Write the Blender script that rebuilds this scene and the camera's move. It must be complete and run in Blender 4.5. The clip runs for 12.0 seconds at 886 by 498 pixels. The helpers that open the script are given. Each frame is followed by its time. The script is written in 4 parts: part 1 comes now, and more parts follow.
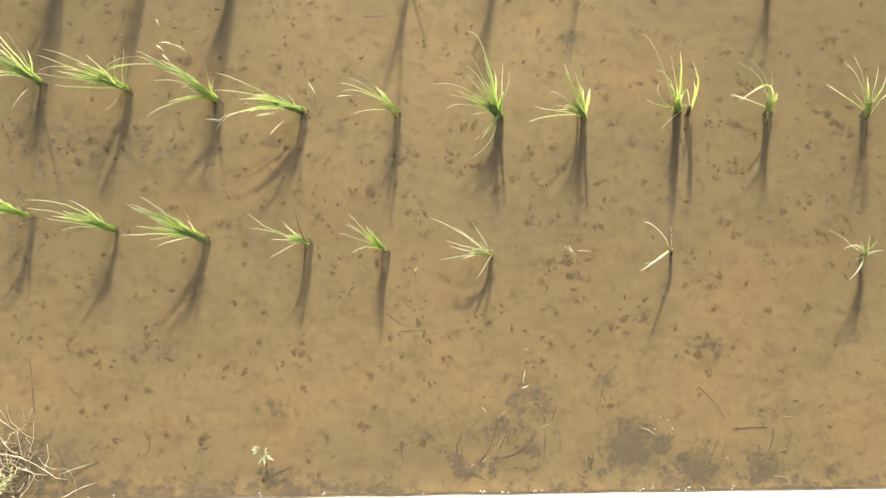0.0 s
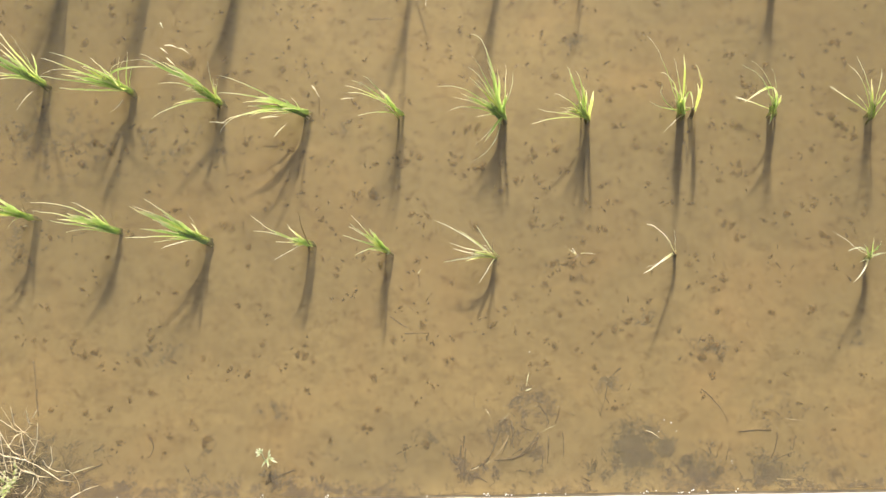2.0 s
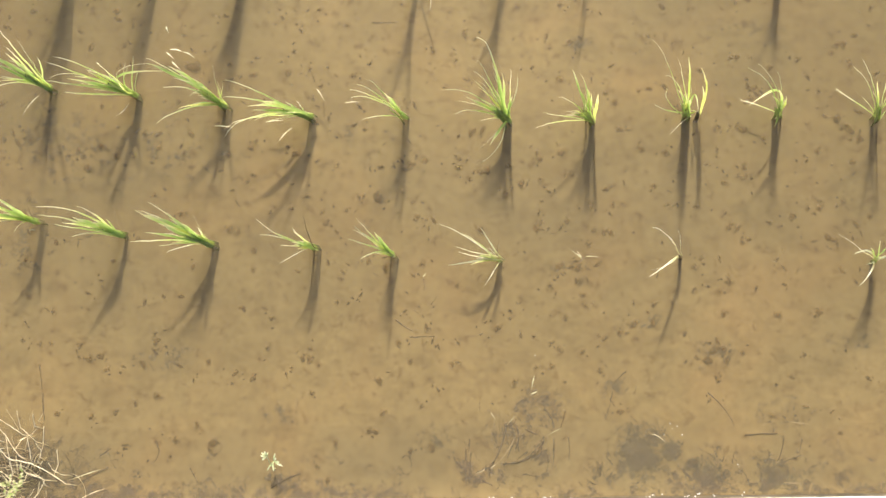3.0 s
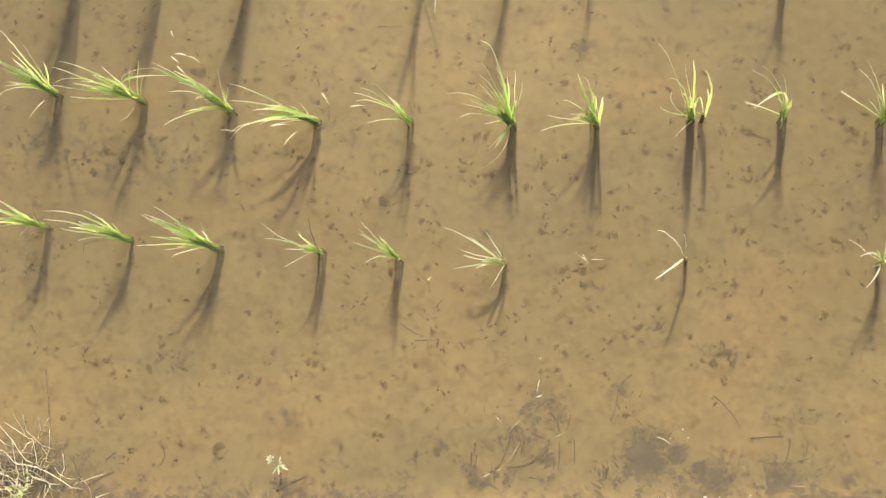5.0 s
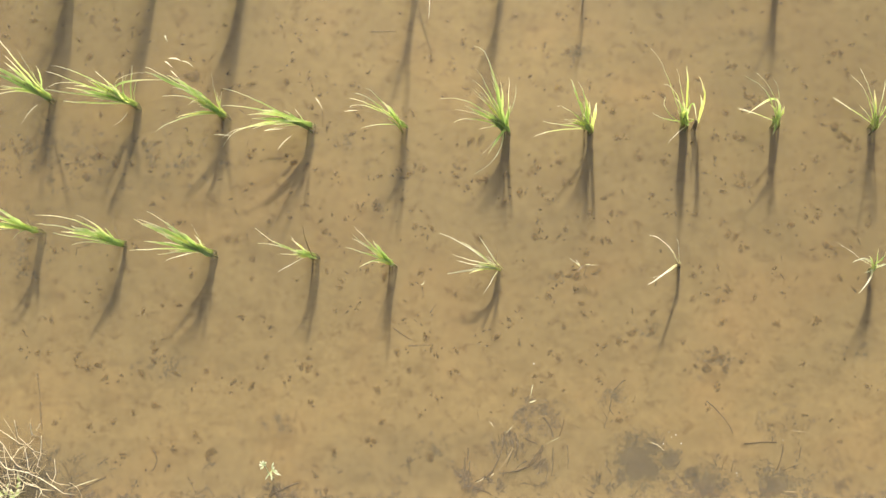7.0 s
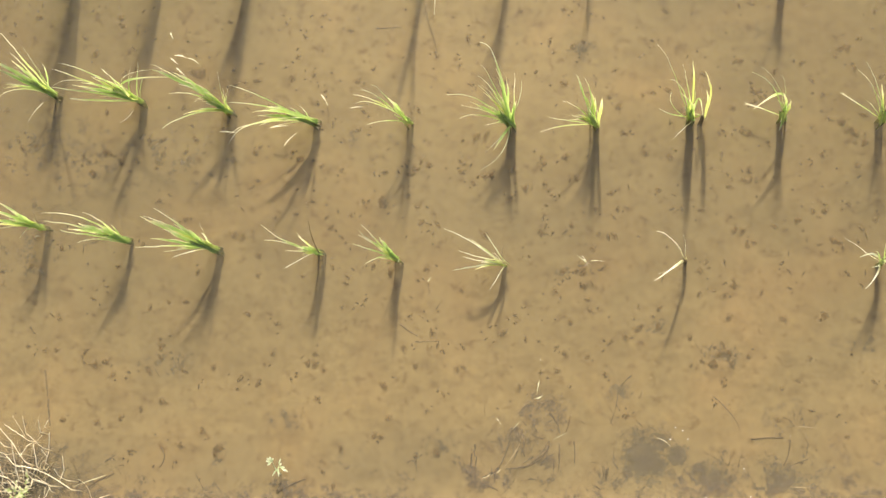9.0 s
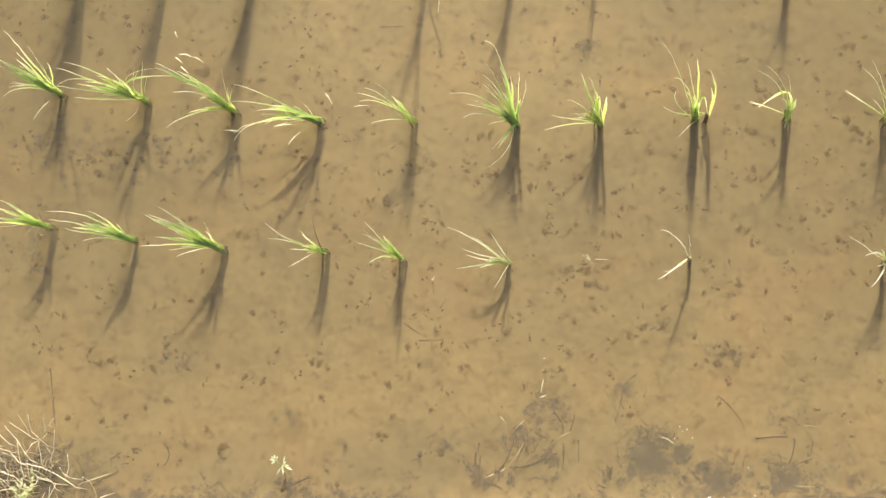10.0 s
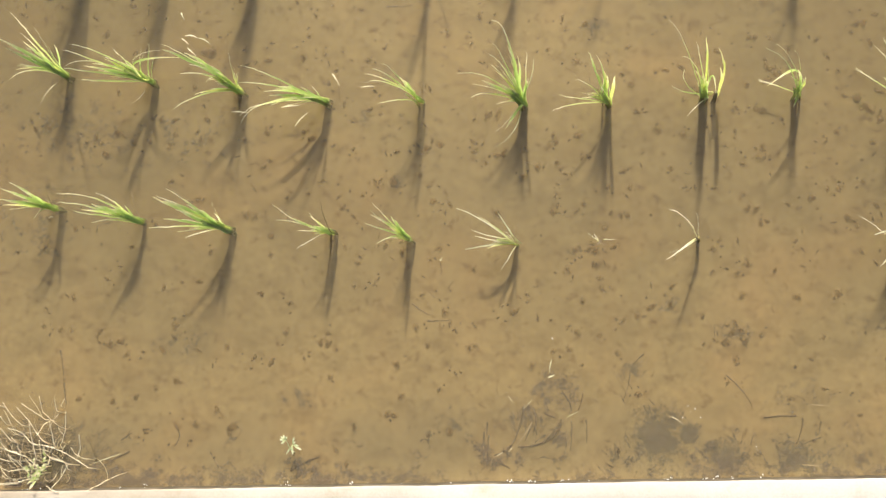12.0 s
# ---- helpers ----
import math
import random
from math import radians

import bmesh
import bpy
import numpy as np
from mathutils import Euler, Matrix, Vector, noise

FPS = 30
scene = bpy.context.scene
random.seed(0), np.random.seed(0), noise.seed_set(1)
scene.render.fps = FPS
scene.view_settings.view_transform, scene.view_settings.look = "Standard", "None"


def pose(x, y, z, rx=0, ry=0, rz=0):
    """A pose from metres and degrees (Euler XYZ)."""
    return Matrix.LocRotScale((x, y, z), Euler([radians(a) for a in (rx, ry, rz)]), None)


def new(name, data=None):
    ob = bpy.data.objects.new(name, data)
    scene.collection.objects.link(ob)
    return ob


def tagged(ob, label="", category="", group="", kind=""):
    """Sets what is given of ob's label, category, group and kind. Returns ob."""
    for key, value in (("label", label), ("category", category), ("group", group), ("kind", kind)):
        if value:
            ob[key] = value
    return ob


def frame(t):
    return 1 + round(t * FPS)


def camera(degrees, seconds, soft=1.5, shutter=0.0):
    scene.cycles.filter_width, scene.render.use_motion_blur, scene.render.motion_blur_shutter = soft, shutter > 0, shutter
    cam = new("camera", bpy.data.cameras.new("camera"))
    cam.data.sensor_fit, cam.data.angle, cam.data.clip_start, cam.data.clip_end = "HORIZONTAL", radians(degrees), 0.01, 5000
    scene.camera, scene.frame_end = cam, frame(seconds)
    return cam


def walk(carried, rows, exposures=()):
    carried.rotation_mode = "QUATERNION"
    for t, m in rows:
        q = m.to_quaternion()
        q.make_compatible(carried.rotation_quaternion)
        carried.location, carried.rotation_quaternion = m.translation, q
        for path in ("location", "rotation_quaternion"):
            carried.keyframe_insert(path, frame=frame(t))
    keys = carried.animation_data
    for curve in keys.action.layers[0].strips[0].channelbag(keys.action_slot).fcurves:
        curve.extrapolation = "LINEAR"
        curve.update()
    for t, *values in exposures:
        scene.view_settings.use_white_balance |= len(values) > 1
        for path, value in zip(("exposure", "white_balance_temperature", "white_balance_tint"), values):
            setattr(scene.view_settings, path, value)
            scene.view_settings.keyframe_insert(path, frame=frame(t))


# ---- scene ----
import functools

from mathutils import Quaternion

# ---------------------------------------------------------------- camera
cam = camera(52.0, 12.0, soft=1.45)
EYE = (0.108, -0.322, 1.905)
ROWS = [
    (0.0, 8.825, 2.334, 0.037), (0.5, 8.847, 2.416, 0.091), (1.0, 8.796, 2.484, 0.124),
    (1.5, 8.877, 2.486, 0.099), (2.0, 8.981, 2.547, 0.063), (2.5, 9.067, 2.675, 0.044),
    (3.0, 9.194, 2.875, 0.041), (5.0, 9.399, 3.201, -0.032), (5.5, 9.445, 3.200, -0.003),
    (6.0, 9.500, 3.157, 0.010), (6.5, 9.609, 2.998, -0.037), (7.0, 9.724, 2.791, -0.007),
    (7.2, 9.790, 2.758, -0.007), (8.0, 9.679, 2.929, -0.047), (8.8, 9.544, 3.137, -0.095),
    (9.0, 9.484, 3.193, -0.105), (9.5, 9.422, 3.331, -0.095), (10.0, 9.400, 3.451, -0.047),
    (10.5, 9.416, 3.686, 0.019), (11.0, 9.157, 4.020, 0.130), (11.5, 8.485, 4.099, 0.035),
    (12.0, 8.174, 3.966, -0.188),
]
walk(cam, [(t, pose(*EYE, rx, ry, rz)) for t, rx, ry, rz in ROWS], exposures=[(t, e + 0.945) for t, e in ((0.0, -0.07), (1.0, -0.07), (1.5, -0.06), (2.0, -0.03), (2.5, -0.07), (3.0, 0.0), (5.0, -0.03), (5.5, 0.01), (6.0, 0.06), (6.5, 0.02), (7.0, 0.025), (9.0, 0.025), (9.5, 0.12), (9.7, 0.10), (10.0, 0.04), (10.5, 0.025), (11.0, 0.01), (11.5, -0.03), (12.0, -0.13))])

# ---------------------------------------------------------------- daylight
SUN_ELEVATION = radians(32.5)
SUN_AZIMUTH = radians(-1.5)          # from +y towards +x
world = bpy.data.worlds.new("sky")
scene.world = world
world.use_nodes = True
wn = world.node_tree
sky = wn.nodes.new("ShaderNodeTexSky")
sky.sky_type = "NISHITA"
sky.sun_disc = False
sky.sun_elevation = SUN_ELEVATION
sky.sun_rotation = SUN_AZIMUTH
sky.dust_density = 4.0
sky.air_density = 0.8
wn.links.new(sky.outputs["Color"], wn.nodes["Background"].inputs["Color"])
wn.nodes["Background"].inputs["Strength"].default_value = 0.15
sun = new("sun", bpy.data.lights.new("sun", "SUN"))
sun.data.energy = 3.2
sun.data.angle = radians(2.4)
sun.data.color = (1.0, 0.95, 0.86)
way = Vector((math.sin(SUN_AZIMUTH) * math.cos(SUN_ELEVATION), math.cos(SUN_AZIMUTH) * math.cos(SUN_ELEVATION), math.sin(SUN_ELEVATION)))
sun.rotation_mode = "QUATERNION"
sun.rotation_quaternion = way.to_track_quat("Z", "Y")
sun.location = way * 20


# ---------------------------------------------------------------- materials
def material(name, rough=0.7):
    m = bpy.data.materials.new(name)
    m.use_nodes = True
    t = m.node_tree
    b = t.nodes["Principled BSDF"]
    b.inputs["Roughness"].default_value = rough
    b.inputs["Specular IOR Level"].default_value = 0.3
    return m, t, b


def node(t, kind, **values):
    n = t.nodes.new(kind)
    for k, v in values.items():
        n.inputs[k.replace("_", " ")].default_value = v
    return n


def ramp(t, source, stops):
    r = t.nodes.new("ShaderNodeValToRGB")
    e = r.color_ramp.elements
    while len(e) < len(stops):
        e.new(0.5)
    for i, (p, c) in enumerate(stops):
        e[i].position = p
        e[i].color = (*c, 1)
    t.links.new(source, r.inputs["Fac"])
    return r.outputs["Color"]


def mix(t, fac, a, b, how="MIX"):
    m = t.nodes.new("ShaderNodeMix")
    m.data_type, m.blend_type = "RGBA", how
    for slot, v in (("Factor", fac), ("A", a), ("B", b)):
        socket = next(s for s in m.inputs if s.name == slot and s.enabled)
        if hasattr(v, "is_linked"):
            t.links.new(v, socket)
        else:
            socket.default_value = v if isinstance(v, float) else (*v, 1)
    return next(s for s in m.outputs if s.enabled)


def noise_of(t, scale, detail=4.0, rough=0.55, distortion=0.0, stretch=(1, 1, 1)):
    c = t.nodes.new("ShaderNodeTexCoord")
    mp = t.nodes.new("ShaderNodeMapping")
    mp.inputs["Scale"].default_value = stretch
    n = node(t, "ShaderNodeTexNoise", Scale=scale, Detail=detail, Roughness=rough, Distortion=distortion)
    t.links.new(c.outputs["Object"], mp.inputs["Vector"])
    t.links.new(mp.outputs["Vector"], n.inputs["Vector"])
    return n.outputs["Fac"]


def bump(t, b, source, strength, distance):
    n = node(t, "ShaderNodeBump", Strength=strength, Distance=distance)
    t.links.new(source, n.inputs["Height"])
    t.links.new(n.outputs["Normal"], b.inputs["Normal"])


def mud_material():
    m, t, b = material("mud", 0.8)
    broad = ramp(t, noise_of(t, 2.2, 3.0), [(0.30, (0.228, 0.170, 0.074)), (0.55, (0.257, 0.188, 0.080)), (0.75, (0.290, 0.206, 0.088))])
    patch = ramp(t, noise_of(t, 7.0, 5.0, 0.6, 0.4, (1, 1.5, 1)), [(0.42, (1, 1, 1)), (0.72, (0.88, 0.875, 0.865))])
    fine = ramp(t, noise_of(t, 60.0, 6.0, 0.65), [(0.30, (0.87, 0.85, 0.82)), (0.52, (1, 1, 1)), (0.8, (1.08, 1.07, 1.05))])
    spots = ramp(t, noise_of(t, 42.0, 3.0, 0.6, 0.5), [(0.57, (1, 1, 1)), (0.72, (0.66, 0.61, 0.53))])
    blots = ramp(t, noise_of(t, 19.0, 4.0, 0.6, 0.3, (1, 1.5, 1)), [(0.50, (1.02, 1.02, 1.02)), (0.72, (0.80, 0.78, 0.74))])
    # paler settled silt towards the bank
    place = t.nodes.new("ShaderNodeTexCoord")
    split = t.nodes.new("ShaderNodeSeparateXYZ")
    t.links.new(place.outputs["Object"], split.inputs["Vector"])
    sway = t.nodes.new("ShaderNodeMath")
    sway.operation = "MULTIPLY_ADD"
    t.links.new(noise_of(t, 4.0, 3.0), sway.inputs[0])
    sway.inputs[1].default_value = 0.35
    shift = node(t, "ShaderNodeMath")
    shift.inputs[1].default_value = 0.35
    t.links.new(split.outputs["Y"], shift.inputs[0])
    t.links.new(shift.outputs["Value"], sway.inputs[2])
    silt = ramp(t, sway.outputs["Value"], [(0.05, (1.20, 1.18, 1.22)), (0.16, (1.31, 1.26, 1.22)), (0.30, (1.19, 1.16, 1.12)), (0.54, (1.0, 0.985, 0.94)), (0.90, (0.925, 0.905, 0.79))])
    # sky sheen painted into the mud colour: paler mid field, darker round it
    sheen_map = t.nodes.new("ShaderNodeMapping")
    sheen_map.vector_type = "TEXTURE"
    sheen_map.inputs["Location"].default_value = (0.04, 0.46, 0)
    sheen_map.inputs["Scale"].default_value = (1.0, 0.72, 1)
    t.links.new(place.outputs["Object"], sheen_map.inputs["Vector"])
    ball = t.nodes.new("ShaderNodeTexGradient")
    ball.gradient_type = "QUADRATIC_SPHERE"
    t.links.new(sheen_map.outputs["Vector"], ball.inputs["Vector"])
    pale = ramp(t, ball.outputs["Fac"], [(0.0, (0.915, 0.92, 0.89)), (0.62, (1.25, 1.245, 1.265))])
    # faint rusty bloom
    rust = ramp(t, noise_of(t, 4.2, 4.0, 0.55, 0.3), [(0.48, (1, 1, 1)), (0.70, (1.05, 0.985, 0.94))])
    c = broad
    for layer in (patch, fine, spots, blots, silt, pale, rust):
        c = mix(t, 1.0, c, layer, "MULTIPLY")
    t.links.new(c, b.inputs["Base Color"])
    bump(t, b, noise_of(t, 70.0, 4.0, 0.55), 0.18, 0.003)
    return m


def dark_material(name, low, high, scale=40.0):
    m, t, b = material(name, 0.85)
    b.inputs["Specular IOR Level"].default_value = 0.1
    c = ramp(t, noise_of(t, scale, 4.0), [(0.3, low), (0.7, high)])
    t.links.new(c, b.inputs["Base Color"])
    bump(t, b, noise_of(t, scale * 4, 4.0), 0.4, 0.002)
    return m


def clod_material():
    """Lumps half drowned in settled silt: bare on top, dusted over at the rim."""
    m, t, b = material("dark clod", 0.9)
    b.inputs["Specular IOR Level"].default_value = 0.05
    c = ramp(t, noise_of(t, 40.0, 4.0), [(0.3, (0.110, 0.060, 0.016)), (0.7, (0.165, 0.098, 0.028))])
    t.links.new(c, b.inputs["Base Color"])
    bare = t.nodes.new("ShaderNodeAttribute")
    bare.attribute_name = "bare"
    fac = t.nodes.new("ShaderNodeMath")
    fac.operation = "MULTIPLY_ADD"
    t.links.new(noise_of(t, 120.0, 3.0), fac.inputs[0])
    fac.inputs[1].default_value = 0.8
    t.links.new(bare.outputs["Fac"], fac.inputs[2])
    rim = node(t, "ShaderNodeMapRange", From_Min=0.34, From_Max=1.5, To_Min=0.0, To_Max=0.82)
    t.links.new(fac.outputs["Value"], rim.inputs["Value"])
    dust = t.nodes.new("ShaderNodeBsdfTransparent")
    both = t.nodes.new("ShaderNodeMixShader")
    t.links.new(rim.outputs["Result"], both.inputs["Fac"])
    t.links.new(dust.outputs["BSDF"], both.inputs[1])
    t.links.new(b.outputs["BSDF"], both.inputs[2])
    t.links.new(both.outputs["Shader"], t.nodes["Material Output"].inputs["Surface"])
    return m


def strand_material():
    """Rotted strands with a veil of silt over them."""
    m = dark_material("silted strand", (0.075, 0.048, 0.022), (0.160, 0.104, 0.050), 60.0)
    t = m.node_tree
    veil = t.nodes.new("ShaderNodeBsdfTransparent")
    both = t.nodes.new("ShaderNodeMixShader")
    t.links.new(ramp(t, noise_of(t, 55.0, 3.0), [(0.3, (0.06, 0.06, 0.06)), (0.7, (0.48, 0.48, 0.48))]), both.inputs["Fac"])
    t.links.new(veil.outputs["BSDF"], both.inputs[1])
    t.links.new(t.nodes["Principled BSDF"].outputs["BSDF"], both.inputs[2])
    t.links.new(both.outputs["Shader"], t.nodes["Material Output"].inputs["Surface"])
    return m


def stalk_material():
    """Brown rotting stalks under a thin dusting of silt."""
    m = dark_material("rotting stalk", (0.120, 0.082, 0.044), (0.270, 0.190, 0.105), 45.0)
    t = m.node_tree
    dust = t.nodes.new("ShaderNodeBsdfTransparent")
    both = t.nodes.new("ShaderNodeMixShader")
    t.links.new(ramp(t, noise_of(t, 38.0, 3.0), [(0.32, (0.25, 0.25, 0.25)), (0.66, (0.78, 0.78, 0.78))]), both.inputs["Fac"])
    t.links.new(dust.outputs["BSDF"], both.inputs[1])
    t.links.new(t.nodes["Principled BSDF"].outputs["BSDF"], both.inputs[2])
    t.links.new(both.outputs["Shader"], t.nodes["Material Output"].inputs["Surface"])
    return m


def concrete_material():
    m, t, b = material("concrete", 0.85)
    broad = ramp(t, noise_of(t, 3.0, 5.0, 0.6), [(0.3, (0.44, 0.39, 0.31)), (0.7, (0.62, 0.585, 0.51))])
    grain = ramp(t, noise_of(t, 220.0, 3.0), [(0.3, (0.93, 0.92, 0.91)), (0.6, (1, 1, 1))])
    stain = ramp(t, noise_of(t, 14.0, 5.0, 0.65), [(0.55, (1, 1, 1)), (0.78, (0.78, 0.78, 0.66))])
    # concrete gets darker and creamier towards the left
    place = t.nodes.new("ShaderNodeTexCoord")
    split = t.nodes.new("ShaderNodeSeparateXYZ")
    t.links.new(place.outputs["Object"], split.inputs["Vector"])
    reach = node(t, "ShaderNodeMapRange", From_Min=-1.0, From_Max=0.4)
    t.links.new(split.outputs["X"], reach.inputs["Value"])
    left_tone = ramp(t, reach.outputs["Result"], [(0.0, (0.66, 0.60, 0.50)), (0.8, (1, 1, 1))])
    c = broad
    for layer in (grain, stain, left_tone):
        c = mix(t, 1.0, c, layer, "MULTIPLY")
    t.links.new(c, b.inputs["Base Color"])
    bump(t, b, noise_of(t, 260.0, 4.0), 0.22, 0.002)
    return m


def water_material():
    m = bpy.data.materials.new("water")
    m.use_nodes = True
    t = m.node_tree
    t.nodes.clear()
    out = t.nodes.new("ShaderNodeOutputMaterial")
    clear = node(t, "ShaderNodeBsdfTransparent", Color=(0.97, 0.96, 0.92, 1))
    gloss = node(t, "ShaderNodeBsdfGlossy", Roughness=0.34)
    fres = node(t, "ShaderNodeFresnel", IOR=1.33)
    murk = node(t, "ShaderNodeBsdfDiffuse", Color=(0.265, 0.212, 0.115, 1))
    body = node(t, "ShaderNodeMixShader", Fac=0.20)
    t.links.new(clear.outputs["BSDF"], body.inputs[1])
    t.links.new(murk.outputs["BSDF"], body.inputs[2])
    both = t.nodes.new("ShaderNodeMixShader")
    n = node(t, "ShaderNodeBump", Strength=0.25, Distance=0.004)
    t.links.new(noise_of(t, 9.0, 3.0, 0.5), n.inputs["Height"])
    t.links.new(n.outputs["Normal"], gloss.inputs["Normal"])
    t.links.new(fres.outputs["Fac"], both.inputs["Fac"])
    t.links.new(body.outputs["Shader"], both.inputs[1])
    t.links.new(gloss.outputs["BSDF"], both.inputs[2])
    t.links.new(both.outputs["Shader"], out.inputs["Surface"])
    return m


def film_material(name, low, high):
    """A thin film lying on the mud, thick in its middle and frayed at its edge."""
    m, t, b = material(name, 0.85)
    b.inputs["Specular IOR Level"].default_value = 0.1
    c = ramp(t, noise_of(t, 45.0, 5.0, 0.6), [(0.3, low), (0.7, high)])
    t.links.new(c, b.inputs["Base Color"])
    cover = t.nodes.new("ShaderNodeAttribute")
    cover.attribute_name = "cover"
    total = t.nodes.new("ShaderNodeMath")
    total.operation = "MULTIPLY_ADD"
    t.links.new(noise_of(t, 32.0, 5.0, 0.6, 0.55), total.inputs[0])
    total.inputs[1].default_value = 2.7
    t.links.new(cover.outputs["Fac"], total.inputs[2])
    grain = t.nodes.new("ShaderNodeMath")
    grain.operation = "MULTIPLY_ADD"
    t.links.new(noise_of(t, 110.0, 4.0, 0.6, 1.2), grain.inputs[0])
    grain.inputs[1].default_value = 1.7
    t.links.new(total.outputs["Value"], grain.inputs[2])
    fac = node(t, "ShaderNodeMapRange", From_Min=2.70, From_Max=3.45, To_Min=0.0, To_Max=0.66)
    t.links.new(grain.outputs["Value"], fac.inputs["Value"])
    bare = t.nodes.new("ShaderNodeBsdfTransparent")
    both = t.nodes.new("ShaderNodeMixShader")
    t.links.new(fac.outputs["Result"], both.inputs["Fac"])
    t.links.new(bare.outputs["BSDF"], both.inputs[1])
    t.links.new(b.outputs["BSDF"], both.inputs[2])
    t.links.new(both.outputs["Shader"], t.nodes["Material Output"].inputs["Surface"])
    return m


def leaf_material(name, low, body, tip, tip_from, through_light=0.58):
    """A blade: darker sheath, body, bleached end; light shines through."""
    m, t, b = material(name, 0.40)
    b.inputs["Specular IOR Level"].default_value = 0.4
    uv = t.nodes.new("ShaderNodeUVMap")
    uv.uv_map = "along"
    split = t.nodes.new("ShaderNodeSeparateXYZ")
    t.links.new(uv.outputs["UV"], split.inputs["Vector"])
    info = t.nodes.new("ShaderNodeObjectInfo")
    c = ramp(t, split.outputs["Y"], [(0.0, low), (0.2, body), (tip_from, body), (min(1.0, tip_from + 0.2), tip)])
    vein = ramp(t, noise_of(t, 240.0, 3.0, 0.5, 0.0), [(0.3, (0.82, 0.84, 0.80)), (0.7, (1.08, 1.08, 1.05))])
    tone = ramp(t, info.outputs["Random"], [(0.0, (0.70, 0.76, 0.66)), (0.5, (0.95, 0.97, 0.94)), (1.0, (1.06, 1.03, 1.02))])
    c = mix(t, 1.0, mix(t, 1.0, c, vein, "MULTIPLY"), tone, "MULTIPLY")
    t.links.new(c, b.inputs["Base Color"])
    lit = t.nodes.new("ShaderNodeBsdfTranslucent")
    t.links.new(c, lit.inputs["Color"])
    both = node(t, "ShaderNodeMixShader", Fac=through_light)
    t.links.new(b.outputs["BSDF"], both.inputs[1])
    t.links.new(lit.outputs["BSDF"], both.inputs[2])
    t.links.new(both.outputs["Shader"], t.nodes["Material Output"].inputs["Surface"])
    return m


MUD = mud_material()
CLOD = clod_material()
FILM = film_material("algae film", (0.052, 0.050, 0.034), (0.190, 0.150, 0.092))
SILT = film_material("dark silt film", (0.078, 0.058, 0.042), (0.150, 0.112, 0.078))
TWIG = dark_material("wet twig", (0.066, 0.045, 0.024), (0.130, 0.090, 0.048), 60.0)
STRAW = dark_material("dry straw", (0.86, 0.70, 0.42), (0.98, 0.88, 0.62), 70.0)
STRAND = strand_material()
STALK = stalk_material()
OLD_STRAW = dark_material("weathered straw", (0.30, 0.22, 0.12), (0.52, 0.41, 0.24), 70.0)
CONCRETE = concrete_material()
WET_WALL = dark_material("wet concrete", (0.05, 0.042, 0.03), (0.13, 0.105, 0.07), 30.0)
WATER = water_material()
FOAM = material("foam", 0.15)[0]
FOAM.node_tree.nodes["Principled BSDF"].inputs["Base Color"].default_value = (0.85, 0.85, 0.82, 1)
LEAF = {
    "g": leaf_material("green blade", (0.55, 0.64, 0.19), (0.55, 0.69, 0.21), (0.93, 0.85, 0.50), 0.66),
    "y": leaf_material("yellow green blade", (0.60, 0.65, 0.18), (0.68, 0.73, 0.20), (0.91, 0.83, 0.44), 0.62),
    "p": leaf_material("bleached blade", (0.56, 0.64, 0.20), (0.63, 0.71, 0.26), (0.97, 0.89, 0.60), 0.50),
    "c": leaf_material("withered blade", (0.58, 0.56, 0.24), (0.84, 0.78, 0.44), (0.97, 0.91, 0.70), 0.30),
    "stem": leaf_material("sheath", (0.07, 0.055, 0.03), (0.34, 0.34, 0.14), (0.54, 0.58, 0.24), 0.26),
    "d": leaf_material("brown blade", (0.09, 0.06, 0.03), (0.17, 0.11, 0.055), (0.26, 0.18, 0.10), 0.6, 0.2),
    "s": leaf_material("straw blade", (0.55, 0.46, 0.28), (0.66, 0.57, 0.38), (0.72, 0.63, 0.43), 0.6, 0.25),
    "w": leaf_material("weed leaf", (0.44, 0.47, 0.21), (0.56, 0.60, 0.32), (0.76, 0.75, 0.50), 0.5, 0.3),
}


# ---------------------------------------------------------------- mesh tools
def part(name, bm, mat, parent=None, label=""):
    me = bpy.data.meshes.new(name)
    bm.to_mesh(me)
    bm.free()
    me.materials.append(mat)
    for p in me.polygons:
        p.use_smooth = True
    ob = new(name, me)
    if parent:
        ob.parent = parent
    return tagged(ob, label=label)


def along(points, n):
    """n + 1 places on a smooth line through the control points."""
    pts = [Vector(p) for p in points]
    rows = []
    for i in range(n + 1):
        u = i / n
        q = pts
        while len(q) > 1:
            q = [a.lerp(b, u) for a, b in zip(q, q[1:])]
        rows.append(q[0])
    return rows


